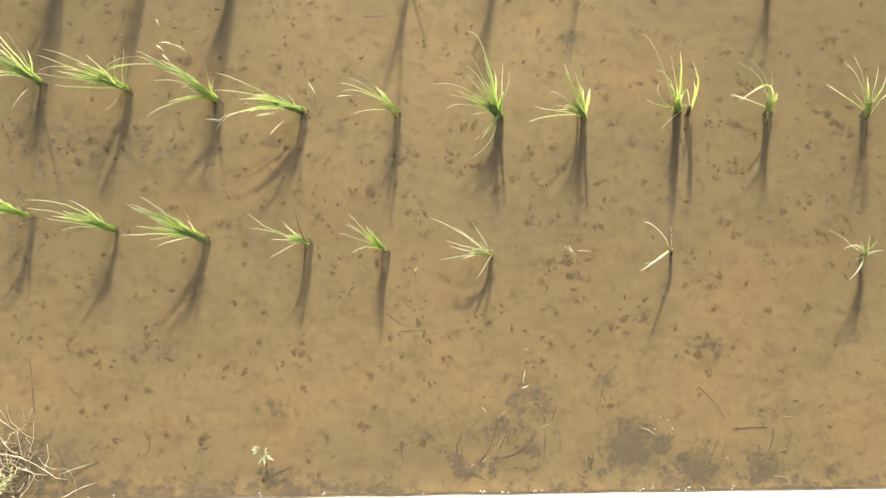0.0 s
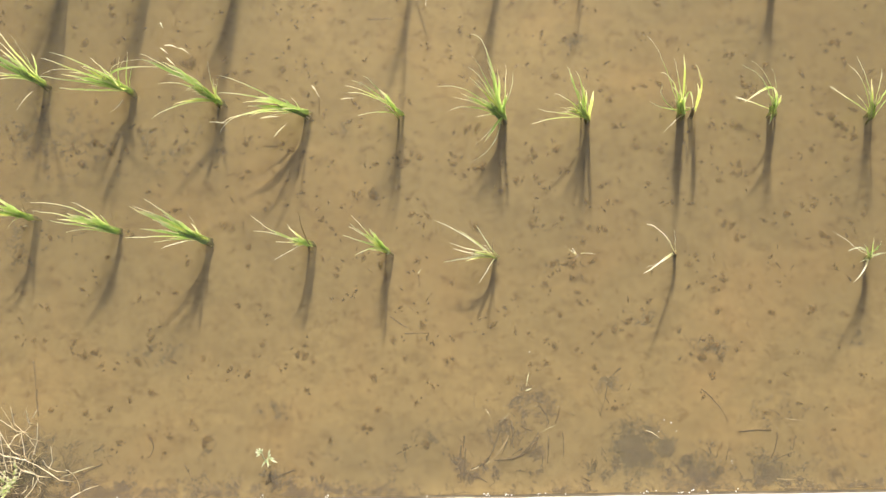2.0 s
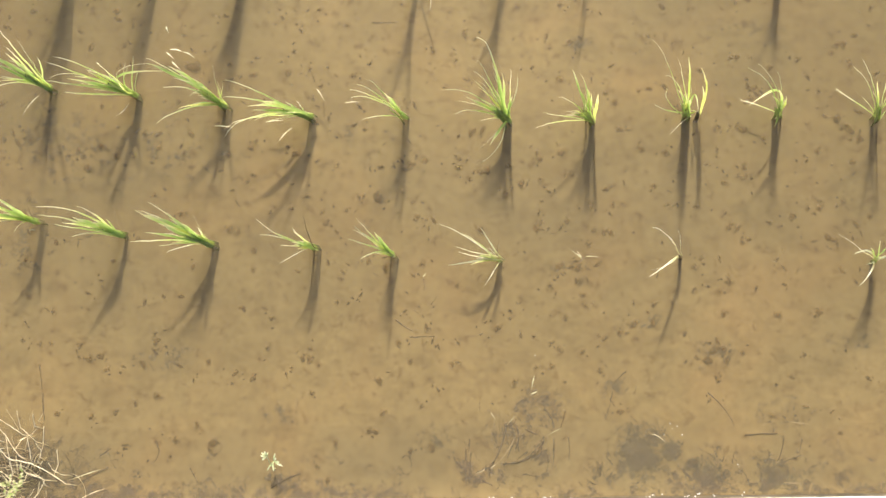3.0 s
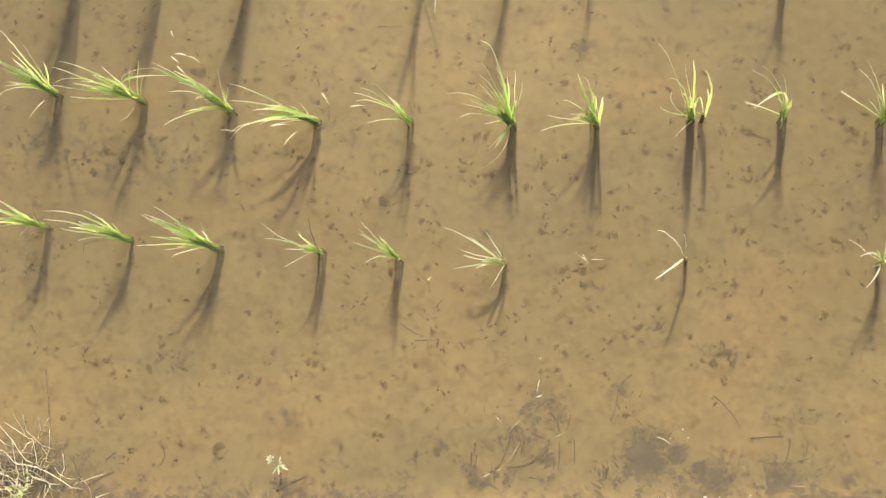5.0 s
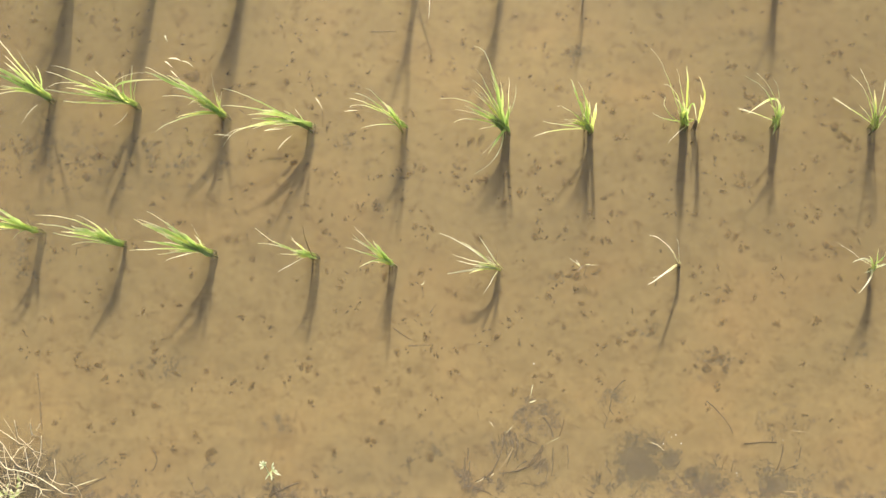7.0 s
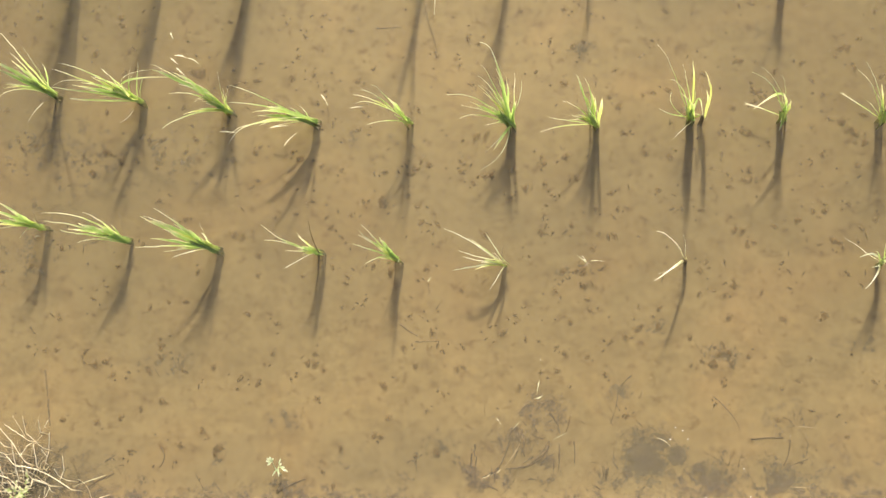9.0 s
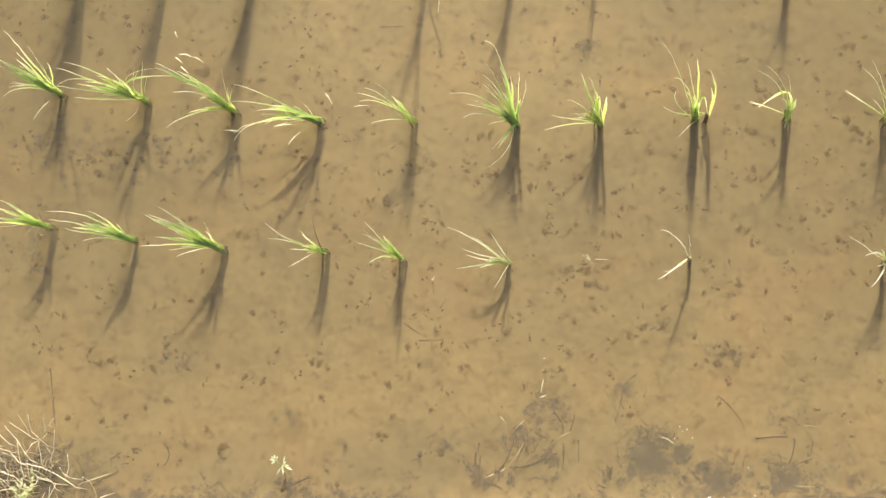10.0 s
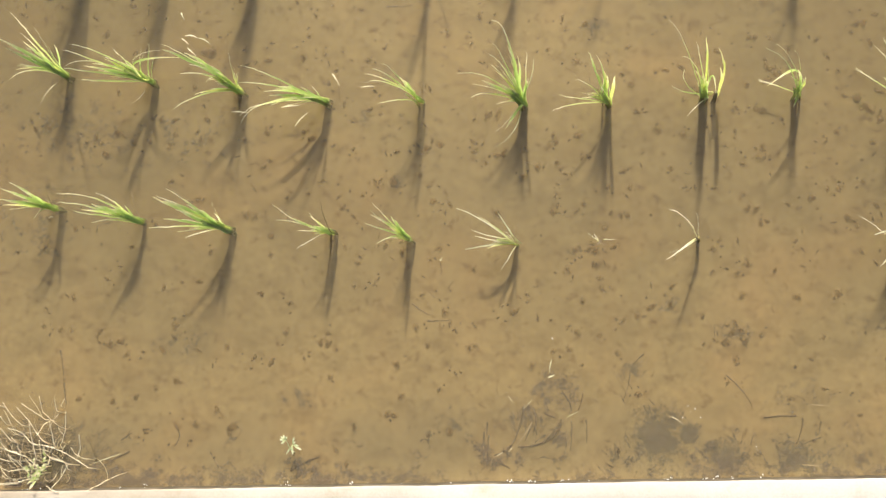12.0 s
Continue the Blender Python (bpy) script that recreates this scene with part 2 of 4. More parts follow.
def blade_into(bm, line, width, uv, spin=0.0, taper=0.5, twist=0.5, dry=0.5):
    """A folded, tapering blade along a line."""
    n = len(line) - 1
    rows = []
    for i, p in enumerate(line):
        u = i / n
        d = (line[min(i + 1, n)] - line[max(i - 1, 0)]).normalized()
        side = d.cross(Vector((0, 0, 1)))
        if side.length < 1e-4:
            side = Vector((1, 0, 0))
        side = Quaternion(d, spin + twist * u) @ side.normalized()
        up = side.cross(d)
        w = 0.5 * width * (0.6 + 0.4 * min(1, u / 0.25)) * (1 - taper * min(1, max(0, (u - dry) / 0.22))) * (1 - 0.7 * max(0, (u - 0.8) / 0.2))
        rows.append([bm.verts.new(p - side * w + up * w * 0.35), bm.verts.new(p), bm.verts.new(p + side * w + up * w * 0.35)])
    for i, (a, b) in enumerate(zip(rows, rows[1:])):
        for k in (0, 1):
            f = bm.faces.new((a[k], a[k + 1], b[k + 1], b[k]))
            for lp, (x, y) in zip(f.loops, ((k / 2, i / n), (k / 2 + 0.5, i / n), (k / 2 + 0.5, (i + 1) / n), (k / 2, (i + 1) / n))):
                lp[uv].uv = (x, y)


def oval_leaf_into(bm, line, width, uv):
    """A small leaf on a thin stalk, broadest beyond its middle."""
    n = len(line) - 1
    rows = []
    for i, p in enumerate(line):
        u = i / n
        d = (line[min(i + 1, n)] - line[max(i - 1, 0)]).normalized()
        side = d.cross(Vector((0, 0, 1))).normalized()
        w = 0.5 * width * (0.16 if u < 0.3 else 0.1 + 0.9 * math.sin(math.pi * min(1, (u - 0.22) / 0.8)))
        rows.append([bm.verts.new(p - side * w + Vector((0, 0, w * 0.5))), bm.verts.new(p), bm.verts.new(p + side * w + Vector((0, 0, w * 0.5)))])
    for i, (a, b) in enumerate(zip(rows, rows[1:])):
        for k in (0, 1):
            f = bm.faces.new((a[k], a[k + 1], b[k + 1], b[k]))
            for lp, (x, y) in zip(f.loops, ((k / 2, i / n), (k / 2 + 0.5, i / n), (k / 2 + 0.5, (i + 1) / n), (k / 2, (i + 1) / n))):
                lp[uv].uv = (x, y)


def tube_into(bm, line, r0, r1, sides=6, uv=None):
    n = len(line) - 1
    rings = []
    for i, p in enumerate(line):
        d = (line[min(i + 1, n)] - line[max(i - 1, 0)]).normalized()
        a = d.orthogonal().normalized()
        b = d.cross(a)
        r = r0 + (r1 - r0) * i / n
        rings.append([bm.verts.new(p + (a * math.cos(k * math.tau / sides) + b * math.sin(k * math.tau / sides)) * r) for k in range(sides)])
    for i, (r, s) in enumerate(zip(rings, rings[1:])):
        for k in range(sides):
            f = bm.faces.new((r[k], r[(k + 1) % sides], s[(k + 1) % sides], s[k]))
            if uv:
                for lp, y in zip(f.loops, (i, i, i + 1, i + 1)):
                    lp[uv].uv = (0.5, y / n)
    bm.faces.new(rings[-1])
    bm.faces.new(rings[0][::-1])


# ---------------------------------------------------------------- ground, water, bank
WALL_Y = -0.5320                  # top front edge at x = 0
MUD_Z = -0.028


def wall_line(x):
    return WALL_Y + 0.0192 * x


@functools.lru_cache(None)
def noise_grid(seed):
    return np.random.RandomState(seed).rand(256, 256)


def value_noise(x, y, cell, seed):
    grid = noise_grid(seed)
    gx, gy = x / cell + 57.3, y / cell + 91.7
    ix, iy = np.floor(gx).astype(int), np.floor(gy).astype(int)
    fx, fy = gx - ix, gy - iy
    fx, fy = fx * fx * (3 - 2 * fx), fy * fy * (3 - 2 * fy)
    g = lambda a, b: grid[a % 256, b % 256]
    return (g(ix, iy) * (1 - fx) + g(ix + 1, iy) * fx) * (1 - fy) + (g(ix, iy + 1) * (1 - fx) + g(ix + 1, iy + 1) * fx) * fy - 0.5


def mud_height(x, y):
    x, y = np.asarray(x, float), np.asarray(y, float)
    z = MUD_Z + 0.010 * value_noise(x, y, 0.21, 1) + 0.0028 * value_noise(x, y, 0.06, 2) + 0.0011 * value_noise(x, y, 0.021, 3) + 0.0007 * value_noise(x, y, 0.009, 4)
    heap = np.exp(-(((x + 0.95) / 0.14) ** 2 + ((y + 0.52) / 0.10) ** 2))
    z = z + 0.022 * heap
    foot = np.clip(y - wall_line(x), 0, None)
    z = z + 0.015 * np.exp(-foot / 0.022)
    return np.where(np.hypot(x, y) > 6, MUD_Z, z)


def ground():
    def axis(lo, hi, step):
        inner = np.arange(lo, hi + step / 2, step)
        outer = 0.05 * 1.5 ** np.arange(1, 21)
        return np.concatenate((lo - outer[::-1], inner, hi + outer))
    xs, ys = axis(-1.15, 1.15, 0.006), axis(-0.62, 0.85, 0.006)
    gx, gy = np.meshgrid(xs, ys)
    v = np.stack((gx, gy, mud_height(gx, gy)), -1).reshape(-1, 3)
    nx, ny = len(xs), len(ys)
    i = (np.arange(ny - 1)[:, None] * nx + np.arange(nx - 1)[None, :]).ravel()
    f = np.stack((i, i + 1, i + nx + 1, i + nx), -1)
    me = bpy.data.meshes.new("ground")
    me.from_pydata(v.tolist(), [], f.tolist())
    me.materials.append(MUD)
    for p in me.polygons:
        p.use_smooth = True
    return tagged(new("ground", me), "tan flooded paddy mud with small dark lumps", "paddy mud", kind="structure")


def water():
    bm = bmesh.new()
    far = 160.0
    a = [bm.verts.new((-far, wall_line(-far) - 0.01, 0)), bm.verts.new((far, wall_line(far) - 0.01, 0)), bm.verts.new((far, far, 0)), bm.verts.new((-far, far, 0))]
    bm.faces.new(a)
    ob = part("water", bm, WATER)
    ob.visible_shadow = False
    return tagged(ob, "thin clear still sheet of paddy water over mud", "water", kind="structure")


def bank_wall():
    """A low concrete bank with a worn, rounded front edge."""
    bm = bmesh.new()
    inner = [-1.3 + 0.01 * i for i in range(261)]
    xs = [-160, -40, -10, -3] + inner + [3, 10, 40, 160]
    rows = []
    for x in xs:
        w = wall_line(x)
        chip = 0.0016 * noise.noise(Vector((x * 9, 0, 0))) + 0.0008 * noise.noise(Vector((x * 60, 3, 0)))
        low = 0.0010 * noise.noise(Vector((x * 25, 7, 0)))
        prof = [(0.001, -0.12), (0.001 + chip, 0.0), (chip, 0.015 + low), (-0.001 + chip, 0.0195 + low), (-0.004 + chip * 0.5, 0.021 + low), (-0.03, 0.022), (-0.15, 0.024), (-0.30, 0.022), (-0.31, 0.01), (-0.31, -0.12)]
        rows.append([bm.verts.new((x, w + dy, z)) for dy, z in prof])
    for a, b in zip(rows, rows[1:]):
        for k in range(len(a) - 1):
            bm.faces.new((a[k], b[k], b[k + 1], a[k + 1]))
    bmesh.ops.recalc_face_normals(bm, faces=bm.faces)
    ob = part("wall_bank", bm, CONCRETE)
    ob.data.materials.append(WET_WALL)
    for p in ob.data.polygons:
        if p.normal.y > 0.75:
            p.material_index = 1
    return tagged(ob, "sunlit pale concrete paddy bank with dark wet face", "bank wall", kind="structure")


def land():
    """Plain earth behind the bank."""
    bm = bmesh.new()
    far = 160.0
    bm.faces.new([bm.verts.new(c) for c in ((-far, -far, 0.005), (far, -far, 0.005), (far, wall_line(far) - 0.305, 0.005), (-far, wall_line(-far) - 0.305, 0.005))])
    return tagged(part("ground_behind_bank", bm, MUD), "plain bare earth behind the bank", "earth", kind="structure")


ground()
water()
bank_wall()
land()


# ---------------------------------------------------------------- rice
plant_count = [0]


def rice_plant(x, y, leaves, label="", group="rice plants in rows"):
    """leaves: heading, lean from upright, length in cm, bow sideways and onwards, kind, width in mm."""
    plant_count[0] += 1
    rng = random.Random(plant_count[0] * 17)
    kinds = [l[5] for l in leaves]
    if not label:
        if len(leaves) < 5:
            label = "sparse withered rice seedling standing in shallow water"
        elif kinds.count("p") + kinds.count("d") + kinds.count("c") > 0.65 * len(leaves):
            label = "thin pale rice seedling with bleached leaf tips in water"
        elif kinds.count("g") > 5:
            label = "bushy bright green rice seedling bent by wind in water"
        else:
            label = "green rice seedling with straw-coloured tips in shallow water"
    root = tagged(new("rice_plant"), label, "rice plant", group)
    root.location = (x, y, 0)
    mean = Vector((0, 0, 0))
    for head, lean, length, *_ in leaves:
        mean += Vector((math.cos(radians(head)) * math.sin(radians(lean)), math.sin(radians(head)) * math.sin(radians(lean)), math.cos(radians(lean))))
    mean = mean.normalized()
    stalk = (mean + Vector((-0.14, 0, 0.55))).normalized()
    strong = len(leaves) >= 5
    thin = kinds.count("c") > len(leaves) / 3
    for i in range((3 if thin or not strong else max(4, len(leaves) - 4)) if max(l[2] for l in leaves) > 6 else 0):
        bm = bmesh.new()
        uv = bm.loops.layers.uv.new("along")
        a = rng.uniform(0, math.tau)
        foot = Vector((math.cos(a), math.sin(a), 0)) * (0.0095 if strong and not thin else 0.0045) * math.sqrt(rng.random())
        top = foot * 0.6 + stalk * (rng.uniform(0.045, 0.09) if strong else 0.03)
        tube_into(bm, along([foot * 1.15 + Vector((0, 0, -0.036)), foot, top], 6), rng.uniform(0.0015, 0.0024), 0.0012, 6, uv)
        part("stem", bm, LEAF["stem" if strong else "d"], root)
    young = []
    if strong:
        for _ in range(len(leaves) // 3 if thin else max(4, 2 * len(leaves) - 12)):
            a, b = rng.sample(leaves, 2)
            f = rng.random()
            young.append((a[0] + (((b[0] - a[0] + 180) % 360) - 180) * f, (a[1] + (b[1] - a[1]) * f) * 0.8, min(a[2], b[2]) * rng.uniform(0.55, 0.95), a[3] * 0.5, a[4] * 0.5, "c" if kinds.count("c") > 2 else rng.choice("gggyp"), rng.uniform(3.5, 6.0)))
    for head, lean, length, bow, push, kind, width in leaves + young:
        bm = bmesh.new()
        uv = bm.loops.layers.uv.new("along")
        h, l, n = radians(head), radians(lean), length / 100
        tip = Vector((math.cos(h) * math.sin(l), math.sin(h) * math.sin(l), math.cos(l))) * n
        foot = Vector((rng.uniform(-0.007, 0.007), rng.uniform(-0.006, 0.006), -0.004))
        side = Vector((-math.sin(h), math.cos(h), 0))
        onward = Vector((math.cos(h), math.sin(h), 0))
        middle = tip / 2 + (side * (bow + rng.uniform(-0.006, 0.006)) + onward * push + Vector((0, 0, 0.03 + 0.13 * math.sin(l)))) * n
        line = along([foot, middle * 2 - (tip + foot) / 2, tip], 14)
        for i, p in enumerate(line):
            line[i] = p.lerp(foot + stalk * n * i / 14, 0.55 * (1 - i / 14) ** 2.5)
        drift, kink = Vector(), rng.randint(8, 13)
        for i in range(4, 15):
            drift += Vector((rng.gauss(0, 1), rng.gauss(0, 1), rng.gauss(0, 0.6))) * n * 0.0035
            if i > kink and rng.random() < 0.3:
                drift += Vector((0, 0, -0.012)) * n
            line[i] += drift
        blade_into(bm, line, width / (1100 if kind in "gy" else 1350), uv, rng.uniform(-0.4, 0.4) - math.copysign(0.5 if kind == "c" else 0.3, math.cos(h)), 0.5, rng.uniform(-0.5, 0.5), 0.66 if kind in "gy" else 0.48)
        part("leaf", bm, LEAF[kind], root)
    return root


def upright_plant(x, y, height, count, seed, drooping=()):
    """A plant of the farther row: a loose sheaf of blades leaning with the wind."""
    rng = random.Random(seed)
    leaves = [(rng.gauss(190, 28), rng.uniform(8, 40), 114 * height * rng.uniform(0.6, 1.2), rng.uniform(-0.08, 0.08), 0.0, rng.choice("ggp"), rng.choice((4, 5, 6))) for _ in range(count)]
    return rice_plant(x, y, leaves + list(drooping))


rice_plant(-0.871, 0.358, [(117, 24, 19.7, -0.02, 0.02, "p", 5), (125, 16, 16.5, -0.01, 0.09, "p", 4), (155, 34, 16.7, 0.01, -0.07, "g", 8), (164, 31, 14.8, 0.03, -0.03, "g", 7), (-160, 52, 12.1, -0.08, -0.02, "p", 4), (-175, 32, 11.2, -0.01, -0.01, "p", 4), (9, 19, 17.9, -0.01, 0.04, "g", 4), (81, 17, 16.7, -0.01, 0.02, "p", 3), (141, 8, 15.0, -0.02, 0.04, "p", 3), (136, 12, 15.2, -0.0, 0.02, "g", 6), (105, 4, 12.7, -0.0, 0.0, "g", 7)])
rice_plant(-0.672, 0.340, [(166, 37, 19.8, -0.06, 0.13, "p", 5), (173, 39, 20.4, -0.04, 0.2, "p", 4), (-176, 49, 19.4, -0.12, 0.08, "p", 4), (-177, 51, 18.6, -0.0, 0.13, "p", 5), (-174, 60, 14.9, 0.06, 0.22, "p", 5), (149, 5, 18.1, -0.01, 0.07, "p", 4), (-175, 25, 16.4, -0.01, 0.03, "g", 8), (-170, 30, 15.9, 0.02, 0.02, "g", 7), (178, 16, 16.5, -0.03, 0.03, "g", 7), (-167, 32, 13.8, 0.03, -0.01, "g", 7), (-161, 32, 11.2, 0.05, -0.02, "g", 6), (22, 31, 13.6, 0.2, -0.32, "p", 5), (6, 44, 14.7, 0.12, -0.42, "g", 6)])
rice_plant(-0.472, 0.311, [(157, 40, 20.6, -0.05, 0.13, "p", 5), (161, 41, 19.7, -0.03, 0.09, "g", 7), (176, 43, 14.5, -0.06, -0.01, "p", 5), (-157, 66, 15.4, -0.04, 0.06, "p", 5), (163, 31, 14.8, -0.05, 0.06, "p", 5), (156, 27, 17.8, -0.04, 0.04, "g", 8), (161, 22, 16.0, -0.03, 0.02, "g", 8), (156, 12, 15.2, -0.02, 0.03, "g", 7), (-178, 36, 9.2, -0.17, 0.08, "p", 4), (55, 12, 18.4, 0.0, 0.01, "p", 3), (39, 12, 11.9, -0.02, 0.02, "p", 3), (15, 15, 13.2, -0.01, 0.03, "p", 3), (169, 10, 11.8, -0.03, 0.02, "g", 7)])
rice_plant(-0.276, 0.286, [(171, 41, 22.6, -0.01, 0.06, "p", 5), (-178, 49, 20.8, -0.03, 0.1, "p", 5), (-173, 44, 16.2, -0.01, 0.01, "g", 7), (-166, 71, 19.5, -0.03, 0.11, "p", 5), (-163, 81, 19.7, -0.08, 0.15, "p", 4), (-172, 30, 15.9, -0.01, 0.01, "g", 8), (-169, 46, 15.2, 0.01, 0.03, "g", 7), (-161, 15, 13.1, 0.01, 0.01, "g", 7), (-163, 40, 11.0, 0.01, -0.0, "g", 7), (-150, 5, 12.8, 0.0, -0.0, "p", 3), (-163, 64, 9.7, 0.03, -0.01, "p", 4)])
rice_plant(-0.068, 0.278, [(157, 21, 19.3, -0.04, 0.07, "p", 5), (167, 29, 18.2, -0.04, 0.05, "p", 5), (171, 35, 18.2, -0.04, 0.08, "p", 5), (179, 39, 16.4, -0.09, 0.07, "p", 5), (-161, 47, 12.3, -0.01, -0.03, "p", 6), (173, 13, 15.2, 0.01, 0.0, "g", 9), (-174, 10, 12.9, 0.02, 0.01, "g", 8), (175, 21, 12.5, 0.0, -0.01, "y", 7)])
rice_plant(0.155, 0.268, [(121, 33, 24.0, -0.09, 0.09, "p", 7), (132, 29, 19.4, -0.05, 0.08, "p", 5), (143, 30, 18.3, -0.05, 0.04, "p", 5), (152, 31, 16.1, -0.02, 0.03, "p", 5), (171, 46, 19.9, -0.07, 0.01, "p", 4), (171, 49, 14.4, -0.01, 0.07, "p", 5), (-176, 53, 14.1, -0.06, 0.05, "p", 5), (-165, 50, 8.2, -0.03, 0.01, "p", 4), (-132, 71, 9.7, 0.05, 0.02, "c", 4), (-124, 76, 13.2, 0.18, -0.01, "c", 4), (68, 11, 18.4, -0.05, -0.06, "p", 4), (91, 14, 19.6, -0.02, -0.01, "p", 3), (120, 23, 19.6, -0.02, 0.04, "g", 9), (108, 16, 17.7, -0.0, -0.0, "g", 8), (168, 27, 10.8, -0.01, 0.01, "g", 7), (170, 37, 14.7, -0.01, 0.03, "g", 6)])
rice_plant(0.334, 0.265, [(140, 21, 20.5, 0.0, 0.04, "g", 8), (136, 20, 19.1, -0.02, 0.0, "g", 8), (132, 14, 15.3, -0.01, 0.01, "y", 8), (98, 7, 12.8, -0.01, -0.02, "y", 8), (170, 35, 14.3, -0.05, 0.04, "p", 4), (-175, 49, 14.7, 0.05, 0.05, "p", 4), (-166, 64, 14.4, -0.01, 0.18, "p", 4), (-173, 34, 11.5, -0.0, 0.03, "p", 4), (175, 13, 12.0, 0.0, -0.0, "g", 8), (145, 18, 15.6, -0.01, 0.03, "g", 7)])
rice_plant(0.538, 0.274, [(139, 37, 23.9, -0.02, 0.03, "p", 4), (136, 22, 20.5, -0.04, 0.04, "p", 4), (122, 18, 21.1, -0.01, 0.02, "y", 5), (154, 29, 17.0, -0.09, 0.03, "p", 4), (157, 33, 12.7, 0.12, 0.14, "p", 4), (178, 48, 11.0, 0.08, 0.11, "p", 4), (-132, 66, 7.9, 0.03, 0.08, "c", 3), (-61, 14, 6.6, 0.37, -0.54, "g", 4), (168, 14, 15.3, 0.02, 0.0, "y", 7), (179, 18, 13.3, 0.03, 0.03, "g", 7), (179, 10, 12.9, 0.02, 0.01, "g", 8)])
rice_plant(0.560, 0.271, [(124, 18, 17.9, -0.06, -0.01, "y", 8), (126, 13, 13.1, -0.02, -0.02, "y", 7)])
rice_plant(0.733, 0.271, [(160, 34, 21.7, -0.02, -0.03, "p", 4), (158, 30, 22.0, -0.03, -0.02, "p", 4), (149, 22, 19.5, -0.04, -0.01, "p", 4), (-172, 41, 14.1, -0.24, -0.22, "g", 8), (173, 54, 12.6, 0.04, 0.02, "p", 4), (167, 19, 14.6, 0.01, -0.01, "g", 9), (177, 12, 13.0, 0.01, -0.01, "y", 8), (175, 23, 12.7, -0.01, -0.01, "g", 7), (-104, 84, 4.8, -0.09, 0.07, "d", 4)])
rice_plant(0.937, 0.261, [(157, 36, 22.2, -0.0, 0.01, "p", 5), (150, 32, 22.5, 0.0, 0.01, "p", 5), (161, 55, 14.7, 0.06, 0.06, "p", 5), (170, 35, 11.7, 0.04, 0.04, "p", 4), (168, 27, 15.5, 0.02, 0.02, "g", 7), (157, 23, 17.3, 0.04, 0.02, "y", 7), (138, 15, 16.4, 0.01, -0.01, "g", 7), (138, 21, 18.2, 0.01, 0.01, "p", 5), (142, 4, 11.7, -0.01, 0.01, "g", 6)])
rice_plant(-0.877, 0.054, [(137, 17, 14.4, -0.03, -0.03, "g", 8), (161, 30, 13.4, -0.01, -0.06, "g", 8), (-180, 35, 12.9, 0.0, -0.04, "g", 7), (-168, 42, 10.0, 0.0, -0.07, "p", 5), (-174, 41, 11.2, 0.0, -0.06, "y", 6), (133, 10, 12.9, -0.02, -0.03, "g", 7), (40, 18, 10.0, -0.02, 0.03, "d", 3), (-130, 43, 5.8, -0.12, -0.04, "p", 4), (165, 22, 11.4, -0.01, -0.05, "g", 7)])
rice_plant(-0.684, 0.022, [(164, 37, 19.8, -0.09, -0.04, "p", 5), (134, 13, 17.4, -0.04, 0.02, "p", 5), (170, 45, 18.0, -0.03, 0.01, "p", 5), (176, 48, 14.4, 0.01, 0.09, "p", 5), (-171, 53, 10.6, -0.02, -0.0, "p", 4), (174, 35, 14.2, -0.02, 0.03, "g", 7), (166, 20, 14.7, -0.02, 0.02, "g", 8), (178, 26, 10.6, -0.0, 0.02, "g", 8), (165, 16, 11.0, -0.02, 0.01, "g", 7), (-170, 19, 7.9, -0.02, 0.02, "g", 7), (53, 20, 14.6, -0.02, 0.05, "d", 3)])
rice_plant(-0.487, 0.000, [(143, 28, 20.4, -0.01, 0.04, "p", 5), (161, 37, 20.0, -0.01, 0.02, "g", 9), (156, 32, 20.0, -0.02, 0.03, "p", 5), (-177, 56, 17.1, -0.0, 0.01, "p", 6), (172, 43, 11.6, 0.0, 0.01, "p", 5), (-173, 56, 11.3, 0.01, -0.03, "p", 4), (-165, 64, 9.8, -0.02, 0.04, "c", 4), (87, 16, 14.4, -0.01, 0.03, "p", 4), (159, 28, 18.1, -0.01, 0.01, "g", 9), (166, 27, 15.5, -0.0, 0.01, "g", 9), (166, 30, 12.2, 0.0, 0.02, "g", 8), (142, 17, 16.6, -0.01, 0.02, "g", 8), (139, 15, 14.2, 0.0, 0.02, "g", 8), (151, 17, 10.0, 0.01, 0.01, "g", 8)])
rice_plant(-0.263, -0.008, [(158, 30, 18.4, 0.04, 0.01, "p", 5), (175, 38, 14.9, -0.01, 0.0, "p", 5), (-171, 39, 9.5, -0.0, -0.02, "p", 4), (140, 13, 13.1, 0.02, -0.01, "p", 4), (-147, 55, 9.4, 0.01, -0.07, "c", 4), (-173, 17, 10.0, 0.01, -0.02, "g", 8), (-150, 22, 6.8, 0.01, 0.0, "y", 8), (-177, 9, 8.6, 0.01, 0.0, "g", 7), (92, 21, 13.6, -0.01, -0.02, "d", 3)])
rice_plant(-0.095, -0.025, [(138, 23, 18.4, 0.01, 0.02, "p", 5), (150, 25, 16.4, -0.0, 0.02, "p", 5), (154, 27, 15.4, -0.01, 0.04, "p", 5), (169, 38, 13.4, -0.0, 0.02, "p", 5), (-163, 45, 9.0, -0.08, -0.0, "p", 5), (134, 12, 15.2, 0.0, -0.0, "g", 8), (141, 10, 11.8, 0.0, 0.0, "g", 8), (164, 17, 11.1, -0.0, 0.0, "y", 7)])
